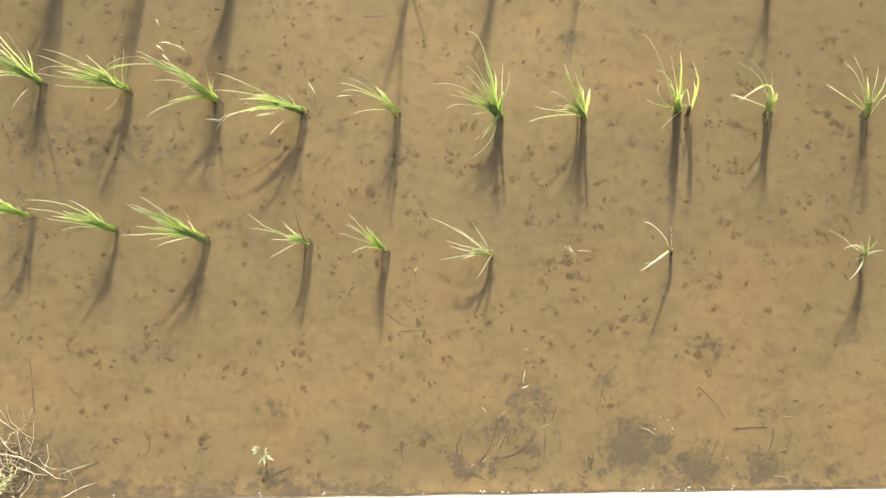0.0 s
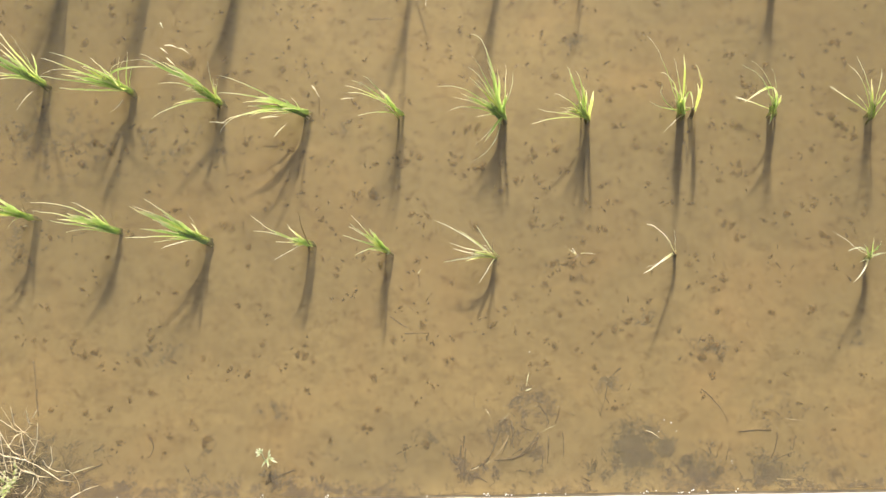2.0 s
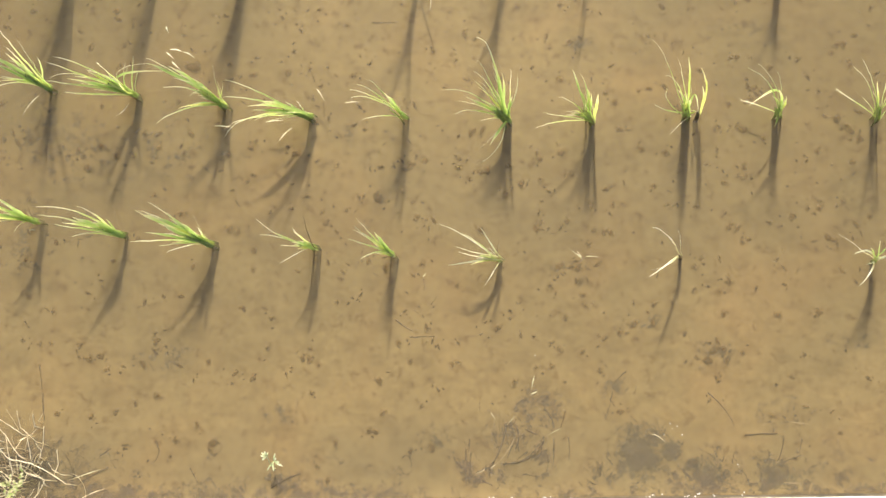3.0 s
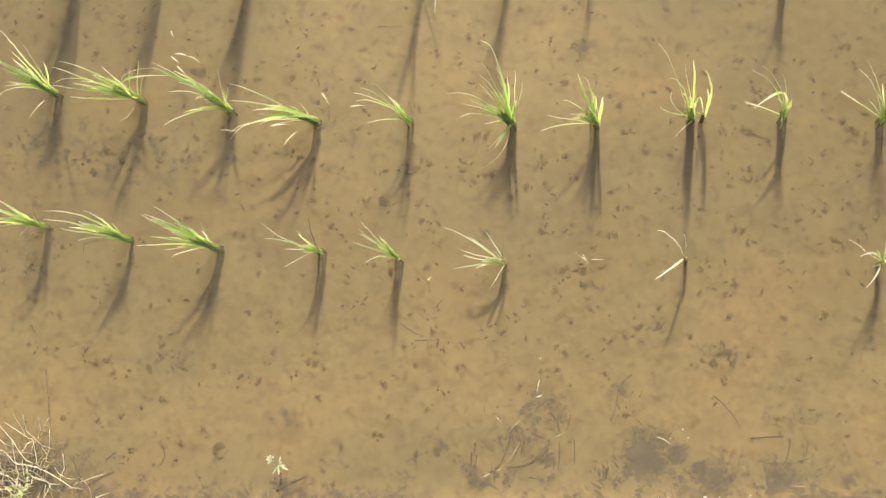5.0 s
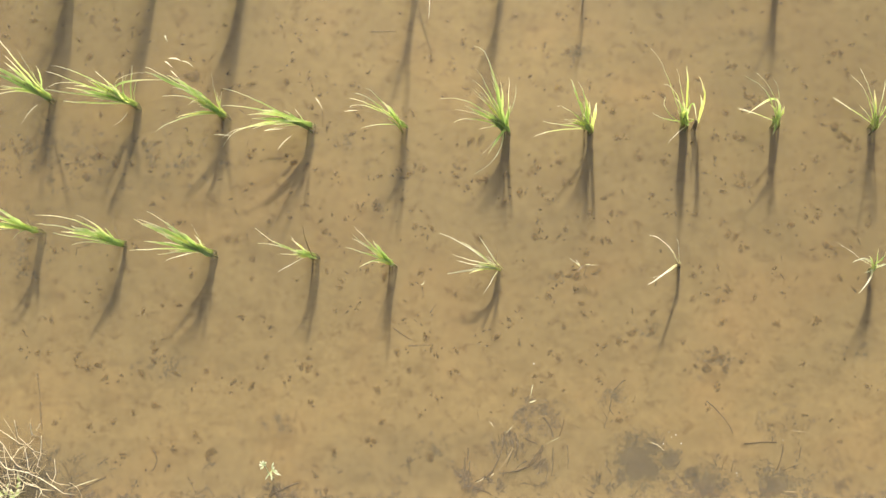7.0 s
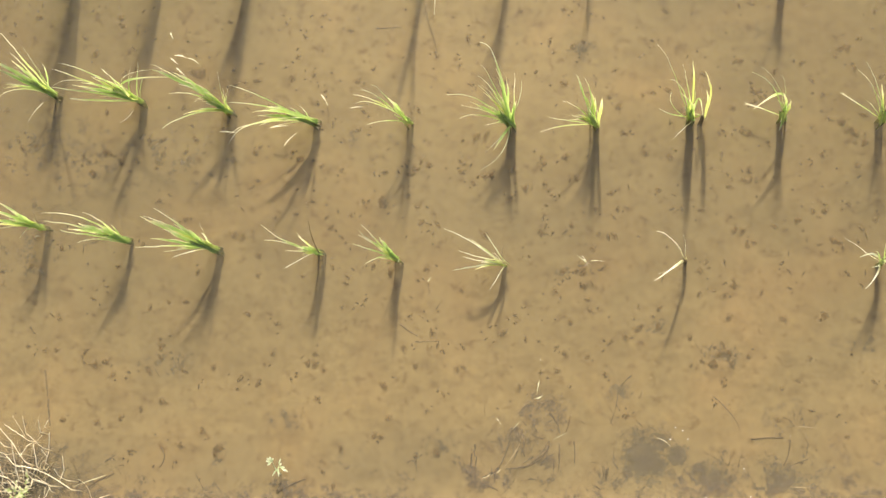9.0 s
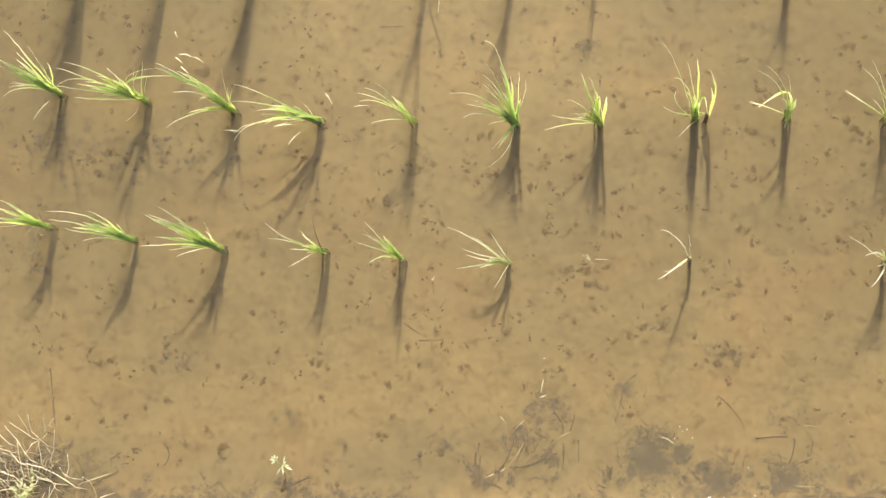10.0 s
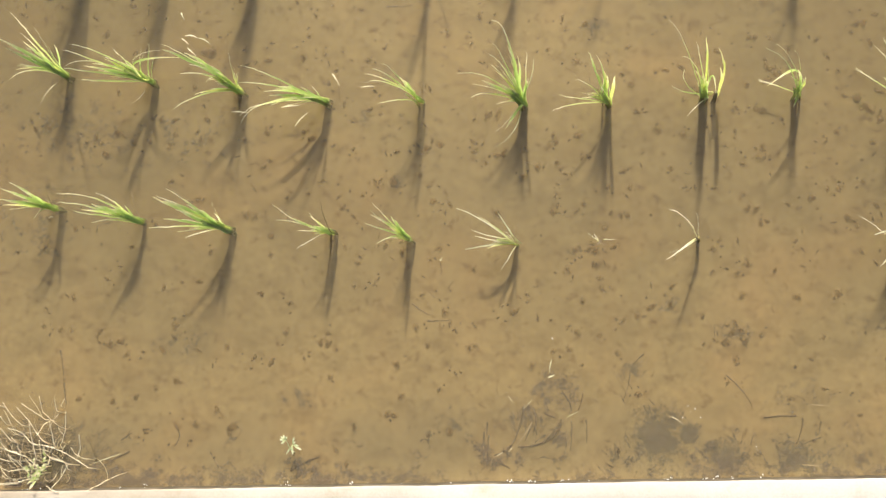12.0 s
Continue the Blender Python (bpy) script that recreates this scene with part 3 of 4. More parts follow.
rice_plant(0.137, -0.037, [(154, 62, 16.3, -0.01, -0.03, "c", 5), (150, 57, 11.3, 0.01, -0.0, "p", 6), (166, 62, 11.5, 0.03, 0.02, "c", 5), (173, 67, 10.3, 0.04, 0.04, "c", 4), (-171, 75, 11.9, 0.01, 0.01, "c", 6), (-168, 72, 7.1, -0.02, 0.01, "y", 6), (-122, 72, 7.1, 0.03, 0.02, "c", 4), (-179, 64, 6.1, 0.02, -0.01, "c", 6), (110, 7, 14.5, 0.02, 0.0, "d", 3), (176, 13, 14.0, -0.02, 0.0, "c", 3)])
rice_plant(0.516, -0.033, [(162, 29, 20.7, -0.03, 0.0, "c", 8), (151, 17, 17.8, 0.01, 0.01, "c", 4), (-148, 50, 13.1, -0.01, 0.03, "c", 6), (-155, 53, 10.7, 0.04, 0.04, "c", 3)])
rice_plant(0.913, -0.045, [(166, 43, 20.3, 0.02, 0.06, "c", 5), (-179, 38, 14.8, -0.08, -0.0, "c", 8), (-135, 57, 9.6, -0.01, 0.05, "c", 5), (171, 28, 12.0, 0.01, 0.04, "g", 7), (138, 16, 11.0, -0.0, 0.02, "g", 8), (-125, 3, 8.5, -0.02, -0.04, "c", 6), (152, 21, 13.7, 0.01, 0.03, "g", 7)])
rice_plant(0.308, -0.037, [(145, 79, 3.6, 0.05, 0.0, "c", 4), (6, 79, 3.4, 0.05, 0.0, "c", 4), (127, 78, 2.1, 0.05, 0.0, "c", 3), (-145, 84, 1.9, 0.05, 0.0, "d", 4), (-29, 83, 1.6, 0.05, 0.0, "d", 3)])
upright_plant(-0.847, 0.694, 0.20, 20, 3)
upright_plant(-0.650, 0.677, 0.19, 12, 4)
upright_plant(-0.443, 0.671, 0.20, 20, 15)
upright_plant(-0.048, 0.637, 0.19, 9, 6, [(-75, 77, 13.2, 0.12, 0.0, "c", 5)])
upright_plant(0.147, 0.638, 0.18, 9, 7)
upright_plant(0.331, 0.613, 0.15, 2, 28)
upright_plant(0.757, 0.621, 0.19, 6, 9)


# ---------------------------------------------------------------- mud lumps
def lump_into(bm, rng, x, y, r, flat=0.08, slim=1.0):
    """A low, uneven lump pressed into the mud."""
    ring = 9
    bare = bm.verts.layers.float.get("bare")
    a0 = rng.uniform(0, math.tau)
    stretch, turn = slim * rng.uniform(0.35, 0.9), rng.uniform(0, math.pi)
    rows = []
    us, vs = [], []
    for s in (1.0, 0.66, 0.28):
        for i in range(ring):
            a = a0 + i * math.tau / ring
            q = r * s * rng.uniform(0.35, 1.35)
            u, v = math.cos(a) * q, math.sin(a) * q * stretch
            us.append(x + u * math.cos(turn) - v * math.sin(turn))
            vs.append(y + u * math.sin(turn) + v * math.cos(turn))
    zs = mud_height(us, vs)
    for k, h in enumerate((0.0, 0.6, 1.0)):
        row = [bm.verts.new((us[j], vs[j], zs[j] + 0.0011 + h * r * flat)) for j in range(k * ring, (k + 1) * ring)]
        if bare:
            for q in row:
                q[bare] = (0.0, 0.36, 1.0)[k]
        rows.append(row)
    for a, b in zip(rows, rows[1:]):
        for i in range(ring):
            bm.faces.new((a[i], a[(i + 1) % ring], b[(i + 1) % ring], b[i]))
    bm.faces.new(rows[-1])


LUMPS = bmesh.new()
LUMPS.verts.layers.float.new("bare")
lump_rng = random.Random(11)


def lumps(spots):
    """spots: x, y and radius in mm."""
    for x, y, r in spots:
        x, y, r = x / 1000, y / 1000, r / 1000 * 1.75
        lump_into(LUMPS, lump_rng, x, y, r)
        for _ in range(lump_rng.randint(0, 2)):
            a, d = lump_rng.uniform(0, math.tau), r * lump_rng.uniform(0.9, 2.2)
            u, v = x + math.cos(a) * d, y + math.sin(a) * d
            lump_into(LUMPS, lump_rng, u, v, r * lump_rng.uniform(0.25, 0.55))


lumps([(-997, 517, 6.0), (-933, 554, 8.4), (-798, 462, 7.2), (-741, 551, 7.2), (-736, 530, 6.0), (-825, 503, 7.2), (-579, 488, 4.8), (-560, 453, 6.0), (-809, 568, 4.8), (-725, 419, 6.0), (-585, 330, 6.0), (-562, 410, 10.8), (-546, 411, 9.6), (-992, 332, 4.8), (-617, 332, 3.6), (-760, 323, 7.2), (-991, 541, 3.6), (-563, 288, 4.8), (-355, 526, 7.2), (-271, 542, 8.4), (-311, 492, 6.0), (-327, 463, 4.8), (-325, 444, 4.8), (-337, 393, 7.2), (-288, 401, 7.2), (-472, 416, 4.8), (-419, 391, 8.4), (-467, 381, 6.0), (-207, 504, 6.0), (-192, 383, 6.0)])
lumps([(-54, 315, 8.4), (-279, 333, 4.8), (-262, 361, 4.8), (-176, 313, 6.0), (-15, 448, 4.8), (-244, 286, 8.4), (-445, 387, 4.8), (39, 418, 4.8), (176, 542, 7.2), (58, 478, 9.6), (241, 469, 7.2), (291, 454, 9.6), (316, 465, 8.4), (271, 370, 8.4), (339, 368, 6.0), (383, 398, 7.2), (386, 312, 6.0), (462, 344, 7.2), (368, 336, 6.0), (363, 359, 3.6), (466, 466, 4.8), (208, 398, 4.8), (184, 394, 3.6), (140, 376, 6.0), (437, 427, 3.6), (495, 348, 6.0), (272, 545, 6.0), (499, 535, 7.2), (95, 250, 10.8), (76, 251, 9.6)])
lumps([(573, 383, 6.0), (643, 411, 7.2), (656, 413, 7.2), (688, 410, 3.6), (786, 405, 8.4), (873, 436, 8.4), (886, 436, 8.4), (911, 456, 6.0), (949, 518, 7.2), (898, 389, 7.2), (808, 363, 8.4), (727, 387, 8.4), (632, 305, 7.2), (672, 313, 7.2), (827, 333, 6.0), (862, 269, 8.4), (838, 276, 7.2), (526, 291, 7.2), (910, 284, 8.4), (952, 369, 7.2), (680, 343, 7.2), (691, 340, 7.2), (694, 327, 6.0), (661, 541, 6.0), (688, 544, 4.8), (-947, 239, 8.4), (-915, 245, 7.2), (-959, 262, 8.4), (-806, 219, 7.2), (-827, 209, 4.8)])
lumps([(-795, 207, 7.2), (-755, 230, 8.4), (-783, 177, 7.2), (-777, 208, 3.6), (-682, 209, 7.2), (-639, 191, 6.0), (-633, 200, 6.0), (-624, 224, 7.2), (-627, 255, 8.4), (-657, 257, 7.2), (-574, 229, 7.2), (-567, 210, 6.0), (-553, 255, 7.2), (-605, 129, 6.0), (-629, 116, 6.0), (-912, 109, 4.8), (-567, 71, 6.0), (-843, 12, 4.8), (-720, 206, 8.4), (-909, 38, 6.0), (-659, 17, 4.8), (-467, 208, 6.0), (-333, 223, 4.8), (-318, 206, 7.2), (-267, 189, 7.2), (-223, 179, 6.0), (-188, 271, 8.4), (-127, 174, 6.0), (-150, 169, 4.8), (-30, 188, 7.2)])
lumps([(-48, 196, 7.2), (-70, 168, 7.2), (-75, 120, 6.0), (-134, 112, 8.4), (-132, 100, 8.4), (-172, 107, 6.0), (-161, 110, 6.0), (-286, 110, 7.2), (-229, 87, 4.8), (-255, 73, 4.8), (-246, 49, 6.0), (-368, 74, 4.8), (-454, 125, 4.8), (-423, 144, 6.0), (-408, 159, 4.8), (-321, 82, 4.8), (-48, 60, 7.2), (-11, 54, 7.2), (-20, 35, 6.0), (-200, 77, 4.8), (-457, 37, 7.2), (-439, 32, 7.2), (-220, 31, 7.2), (-224, 243, 6.0), (-61, 179, 7.2), (-417, 223, 7.2), (-408, 236, 6.0), (38, 196, 6.0), (45, 171, 7.2), (106, 162, 9.6)])
lumps([(91, 159, 8.4), (153, 171, 7.2), (180, 132, 8.4), (194, 132, 4.8), (240, 116, 6.0), (222, 141, 6.0), (215, 201, 6.0), (221, 185, 7.2), (269, 201, 8.4), (277, 150, 4.8), (293, 151, 4.8), (440, 209, 7.2), (492, 199, 8.4), (465, 125, 6.0), (362, 120, 6.0), (377, 84, 6.0), (370, 65, 4.8), (331, 84, 7.2), (225, 93, 4.8), (217, 67, 4.8), (221, 44, 6.0), (212, 33, 7.2), (264, 35, 6.0), (278, 50, 6.0), (356, 25, 7.2), (369, 25, 7.2), (335, 29, 6.0), (149, 111, 7.2), (93, 31, 8.4), (253, 116, 3.6)])
lumps([(69, 143, 6.0), (396, 252, 7.2), (45, 242, 4.8), (609, 255, 6.0), (651, 249, 7.2), (663, 245, 7.2), (703, 226, 6.0), (603, 202, 6.0), (580, 170, 6.0), (614, 130, 7.2), (658, 163, 6.0), (647, 144, 7.2), (661, 144, 7.2), (792, 176, 6.0), (815, 195, 6.0), (788, 72, 7.2), (812, 72, 7.2), (800, 60, 4.8), (752, 55, 7.2), (813, 88, 4.8), (889, 172, 7.2), (906, 222, 7.2), (826, 11, 7.2), (837, 4, 7.2), (884, 37, 8.4), (659, 7, 6.0), (705, 42, 7.2), (621, 34, 8.4), (639, 32, 9.6), (552, 78, 7.2)])
lumps([(916, 53, 6.0), (860, 88, 6.0), (878, 253, 9.6), (889, 242, 8.4), (514, 82, 4.8), (-974, -38, 4.8), (-839, -141, 6.0), (-843, 12, 6.0), (-710, -30, 4.8), (-736, -74, 4.8), (-763, -101, 6.0), (-596, -109, 4.8), (-557, -110, 6.0), (-636, -121, 6.0), (-534, -44, 7.2), (-865, -212, 6.0), (-840, -212, 6.0), (-904, -203, 6.0), (-773, -215, 4.8), (-780, -229, 4.8), (-606, -207, 8.4), (-608, -229, 7.2), (-750, -245, 8.4), (-726, -239, 7.2), (-492, -251, 6.0), (-631, -257, 8.4), (-557, -257, 8.4), (-711, -266, 7.2), (-675, -260, 6.0), (-900, -165, 4.8)])
lumps([(-910, -28, 4.8), (-777, -221, 3.6), (-889, -220, 4.8), (-400, -11, 7.2), (-401, -52, 6.0), (-238, -37, 6.0), (-206, -59, 6.0), (-71, -143, 4.8), (-358, -158, 6.0), (-365, -220, 7.2), (-272, -224, 6.0), (-288, -242, 7.2), (-275, -246, 7.2), (-167, -108, 6.0), (-59, -250, 6.0), (-83, -213, 6.0), (1, -219, 6.0), (-11, -205, 6.0), (-23, -179, 7.2), (-35, -42, 7.2), (-217, -124, 4.8), (-193, -126, 6.0), (-175, -120, 3.6), (-420, -137, 7.2), (-209, -72, 6.0), (-53, -67, 3.6), (-151, -35, 6.0), (-114, -47, 8.4), (-305, -56, 6.0), (41, -89, 4.8)])
lumps([(239, -91, 7.2), (259, -50, 7.2), (286, -50, 8.4), (299, -53, 8.4), (339, -45, 7.2), (307, -111, 6.0), (313, -135, 7.2), (154, -143, 4.8), (271, -161, 6.0), (352, -203, 7.2), (408, -177, 7.2), (418, -169, 6.0), (453, -171, 8.4), (458, -130, 7.2), (257, -226, 6.0), (304, -232, 6.0), (240, -212, 6.0), (175, -194, 7.2), (127, -182, 8.4), (43, -211, 6.0), (43, -252, 6.0), (91, -193, 4.8), (478, 0, 4.8), (322, -2, 6.0), (382, -191, 7.2), (206, -264, 4.8), (239, -261, 7.2), (559, -33, 6.0), (597, -35, 6.0), (543, -52, 7.2)])
lumps([(615, -77, 7.2), (615, -87, 7.2), (728, -90, 6.0), (717, -36, 6.0), (541, -101, 6.0), (571, -93, 4.8), (670, -99, 4.8), (600, -154, 7.2), (711, -155, 7.2), (797, -149, 7.2), (849, -59, 6.0), (877, -85, 7.2), (601, -248, 8.4), (540, -242, 7.2), (563, -248, 8.4), (761, -239, 4.8), (637, -233, 4.8), (594, -105, 6.0), (519, -193, 4.8), (585, -209, 8.4), (594, -225, 8.4), (576, -228, 8.4), (-815, -362, 6.0), (-687, -356, 6.0), (-739, -367, 6.0), (-555, -416, 6.0), (-511, -385, 6.0), (-662, -425, 7.2), (-599, -323, 7.2), (-645, -340, 6.0)])
lumps([(-476, -422, 8.4), (-482, -435, 8.4), (-522, -291, 4.8), (-394, -284, 8.4), (-434, -275, 7.2), (-323, -276, 6.0), (-268, -317, 6.0), (-124, -291, 7.2), (-115, -358, 7.2), (-144, -395, 7.2), (-129, -396, 6.0), (-215, -420, 7.2), (-253, -468, 8.4), (-230, -498, 6.0), (-300, -508, 6.0), (1, -309, 6.0), (-34, -343, 4.8), (-11, -430, 7.2), (-56, -438, 6.0), (162, -294, 7.2), (31, -258, 6.0), (379, -354, 6.0), (579, -285, 4.8), (585, -292, 4.8), (562, -331, 6.0), (756, -343, 7.2), (735, -285, 4.8), (701, -299, 4.8), (887, -285, 6.0), (824, -396, 4.8)])
lumps([(687, -363, 6.0), (339, -270, 6.0)])
for _ in range(700):
    u, v = lump_rng.uniform(-1.1, 1.1), lump_rng.uniform(-0.5, 0.8)
    if noise.noise(Vector((u * 3, v * 3, 5))) > (-0.2 if v > 0 else 0.2):
        lump_into(LUMPS, lump_rng, u, v, lump_rng.uniform(0.0025, 0.0060))
for _ in range(280):
    u, v = lump_rng.uniform(-1.1, 1.1), lump_rng.uniform(-0.15, 0.75)
    if noise.noise(Vector((u * 4, v * 4, 9))) > -0.05:
        lump_into(LUMPS, lump_rng, u, v, lump_rng.uniform(0.006, 0.013), 0.03, 0.38)
tagged(part("mud_lumps", LUMPS, CLOD), "small dark brown lumps scattered over submerged mud", "mud lumps", kind="stuff")


def film(name, mat, inside, x0, x1, y0, y1, step=0.006, lift=0.0016, owns=None):
    """A film draped over the mud; inside(x, y) says how thick it lies."""
    xs, ys = (np.arange(math.floor(lo / step), math.ceil(hi / step)) * step for lo, hi in ((x0, x1), (y0, y1)))
    gx, gy = np.meshgrid(xs, ys)
    thick = inside(gx, gy).ravel()
    v = np.stack((gx, gy, mud_height(gx, gy) + lift), -1).reshape(-1, 3)
    nx = len(xs)
    i = (np.arange(len(ys) - 1)[:, None] * nx + np.arange(nx - 1)[None, :]).ravel()
    f = np.stack((i, i + 1, i + nx + 1, i + nx), -1)
    f = f[(thick[f] > 0.02).any(axis=1)]
    if owns:
        f = f[owns(v[f, 0].mean(axis=1), v[f, 1].mean(axis=1))]
    me = bpy.data.meshes.new(name)
    me.from_pydata(v.tolist(), [], f.tolist())
    me.attributes.new("cover", "FLOAT", "POINT").data.foreach_set("value", thick)
    me.materials.append(mat)
    for p in me.polygons:
        p.use_smooth = True
    return new(name, me)


def cover_of(u, v):
    """How thick each patch lies at a place, patch by patch."""
    return np.array([np.clip(1.25 - np.hypot((u - x) / rx, (v - y) / ry), 0, 1) * amount * (v > wall_line(u) + 0.006) for (x, y), rx, ry, amount in PATCHES])


def algae(k):
    """One patch; where patches meet, each place belongs to the thicker one."""
    (x, y), rx, ry, _ = PATCHES[k]
    rotted = 0.04 < x < 0.26 and y < -0.33
    ob = film("algae_mat", SILT if rotted else FILM, lambda u, v: cover_of(u, v).max(axis=0), x - rx * 1.3, x + rx * 1.3, y - ry * 1.3, y + ry * 1.3, owns=lambda u, v: cover_of(u, v).argmax(axis=0) == k)
    return tagged(ob, "soft brown film of rotting stalks on submerged mud" if rotted else "soft grey-green film of algae and rotted weed on submerged mud", "algae", kind="stuff")


BY_THE_BANK = (
        ((0.418, -0.438), 0.060, 0.075, 1.6), ((0.396, -0.493), 0.05, 0.035, 0.66), ((0.556, -0.470), 0.055, 0.042, 1.25), ((0.697, -0.483), 0.08, 0.05, 1.1),
        ((0.572, -0.221), 0.055, 0.045, 0.79), ((-0.327, -0.360), 0.08, 0.03, 0.74), ((-0.016, -0.416), 0.07, 0.045, 0.59), ((0.215, -0.345), 0.07, 0.05, 1.1),
        ((0.057, -0.478), 0.022, 0.055, 0.76), ((0.112, -0.483), 0.06, 0.025, 0.74), ((-0.333, -0.500), 0.04, 0.03, 0.76), ((-0.896, -0.477), 0.17, 0.09, 1.3), ((-0.807, -0.508), 0.06, 0.03, 0.76), ((-0.652, -0.501), 0.03, 0.04, 0.56))
IN_THE_FIELD = (
        ((0.152, -0.396), 0.075, 0.042, 0.85), ((0.216, -0.439), 0.045, 0.040, 0.8), ((0.064, -0.471), 0.022, 0.045, 1.05), ((0.092, -0.492), 0.040, 0.020, 0.9), ((0.477, -0.429), 0.030, 0.032, 1.6),
        ((0.339, -0.476), 0.045, 0.035, 0.8), ((-0.477, -0.425), 0.03, 0.025, 0.56), ((0.881, -0.491), 0.05, 0.03, 0.56), ((0.874, -0.210), 0.06, 0.025, 0.74), ((-0.725, -0.459), 0.03, 0.03, 0.74),
        ((-0.602, -0.246), 0.09, 0.035, 0.64), ((0.704, -0.363), 0.09, 0.05, 0.59), ((-0.557, 0.412), 0.03, 0.014, 1), ((0.361, -0.305), 0.035, 0.05, 0.75), ((0.310, 0.458), 0.04, 0.03, 0.6),
        # last four: broad thin film, also standing in for faint shadow round plants
        ((0.682, 0.473), 0.07, 0.03, 0.45), ((-0.133, 0.106), 0.022, 0.02, 0.8), ((0.454, -0.171), 0.07, 0.03, 0.59), ((0.291, -0.050), 0.055, 0.02, 0.65), ((-0.217, -0.445), 0.07, 0.04, 0.54), ((-0.860, 0.227), 0.22, 0.13, 0.58), ((-0.612, 0.217), 0.20, 0.11, 0.52), ((-0.910, 0.035), 0.17, 0.13, 0.55), ((-0.180, 0.230), 0.22, 0.1, 0.25))
PATCHES = BY_THE_BANK + IN_THE_FIELD
for k in range(len(PATCHES)):
    algae(k)


def strands(x, y, rx, ry, count, seed):
    """Thin rotted strands and specks caught in a film of algae."""
    rng = random.Random(seed)
    bm = bmesh.new()
    for _ in range(count // 4):
        u, v = x + rng.gauss(0, rx * 0.55), y + rng.gauss(0, ry * 0.55)
        if v < wall_line(u) + 0.015:
            continue
        if rng.random() < 0.15:
            lump_into(bm, rng, u, v, rng.uniform(0.0015, 0.004))
            continue
        a, l = rng.gauss(1.9, 0.7), rng.uniform(0.008, 0.03)
        d = Vector((math.cos(a), math.sin(a), 0)) * l
        line = along([(u, v, 0), Vector((u, v, 0)) + d * 0.5 + Vector((-d.y, d.x, 0)) * rng.uniform(-0.15, 0.15), Vector((u, v, 0)) + d], 6)
        for p in line:
            p.z = float(mud_height(p.x, p.y)) + 0.0012
        tube_into(bm, line, rng.uniform(0.0006, 0.0012), 0.0004, 5)
    return tagged(part("weed_strands", bm, STRAND), "thin dark rotted strands lying on submerged mud", "rotted weed", kind="stuff")


for k, ((ax, ay), arx, ary, count) in enumerate((
        ((0.425, -0.440), 0.06, 0.065, 130), ((0.556, -0.472), 0.055, 0.04, 100), ((0.691, -0.475), 0.08, 0.035, 26), ((0.172, -0.416), 0.10, 0.06, 60), ((0.101, -0.478), 0.06, 0.03, 40),
        ((0.572, -0.225), 0.04, 0.03, 22), ((-0.327, -0.364), 0.05, 0.02, 14), ((-0.872, -0.465), 0.14, 0.07, 110), ((-0.329, -0.500), 0.04, 0.02, 30), ((0.339, -0.476), 0.05, 0.03, 90),
        ((0.361, -0.311), 0.035, 0.05, 50), ((0.613, -0.357), 0.06, 0.04, 9), ((-0.638, -0.476), 0.10, 0.04, 26), ((-0.589, -0.246), 0.07, 0.025, 24), ((0.303, -0.050), 0.045, 0.012, 22),
        ((-0.023, -0.145), 0.03, 0.06, 18), ((-0.382, 0.231), 0.09, 0.05, 26), ((0.737, -0.391), 0.08, 0.05, 10))):
    strands(ax, ay, arx, ary, count, 60 + k)


def wall_silt():
    """Dark silt lying along the foot of the bank."""
    def inside(u, v):
        d = v - wall_line(u)
        thick = 0.85 * np.clip(1.1 - d / (0.016 + 0.016 * value_noise(u, v, 0.12, 9)), 0, 1.1)
        near = (0.95 + 0.5 * value_noise(u, v, 0.09, 17)) * np.clip(1.3 - d / 0.055, 0, 1) * np.interp(u, (-0.2, 0.0, 0.32, 0.45), (1.0, 0.3, 0.3, 0.75))
        return np.maximum(np.maximum(thick, near), (0.30 + 0.25 * np.clip((u - 0.1) / 0.5, 0, 1) + 0.3 * value_noise(u, v, 0.15, 12)) * np.clip(1.4 - d / 0.11, 0, 1)) * (d > 0.001)
    ob = film("silt", SILT, inside, -1.15, 1.15, -0.56, -0.37, 0.005, 0.0030)
    return tagged(ob, "dark wet silt along the foot of the concrete bank", "silt", kind="stuff")


wall_silt()


# ---------------------------------------------------------------- twigs, fallen blades, weeds
def twig(z, radius, *places):
    bm = bmesh.new()
    line = along([(*p, z) for p in places], 8)
    rng = random.Random(round(places[0][0] * 1000))
    for p in line:
        p += Vector((rng.uniform(-1, 1), rng.uniform(-1, 1), rng.uniform(-1, 1))) * 0.0006
        low = float(mud_height(p.x, p.y)) + 0.0004
        p.z = low if z < -0.005 else p.z
    tube_into(bm, line, radius / (850 if z < -0.009 else 1200), radius / 1700, 6)
    return tagged(part("twig", bm, STALK if z < -0.009 else TWIG), "thin dark wet twig lying in shallow water", "twig", "twigs in the water")


def fallen_blade(z, width, *places):
    bm = bmesh.new()
    uv = bm.loops.layers.uv.new("along")
    line = along([(*p, z) for p in places], 8)
    for i, p in enumerate(line):
        p.z += 0.004 * math.sin(i / 8 * math.pi)
    blade_into(bm, line, width / 1250, uv, -math.copysign(0.5, places[-1][0] - places[0][0]), twist=0.1)
    return tagged(part("fallen_blade", bm, LEAF["s"] if z > -0.005 else OLD_STRAW), "pale dry rice blade fallen on the water", "leaf", "fallen blades on the water")


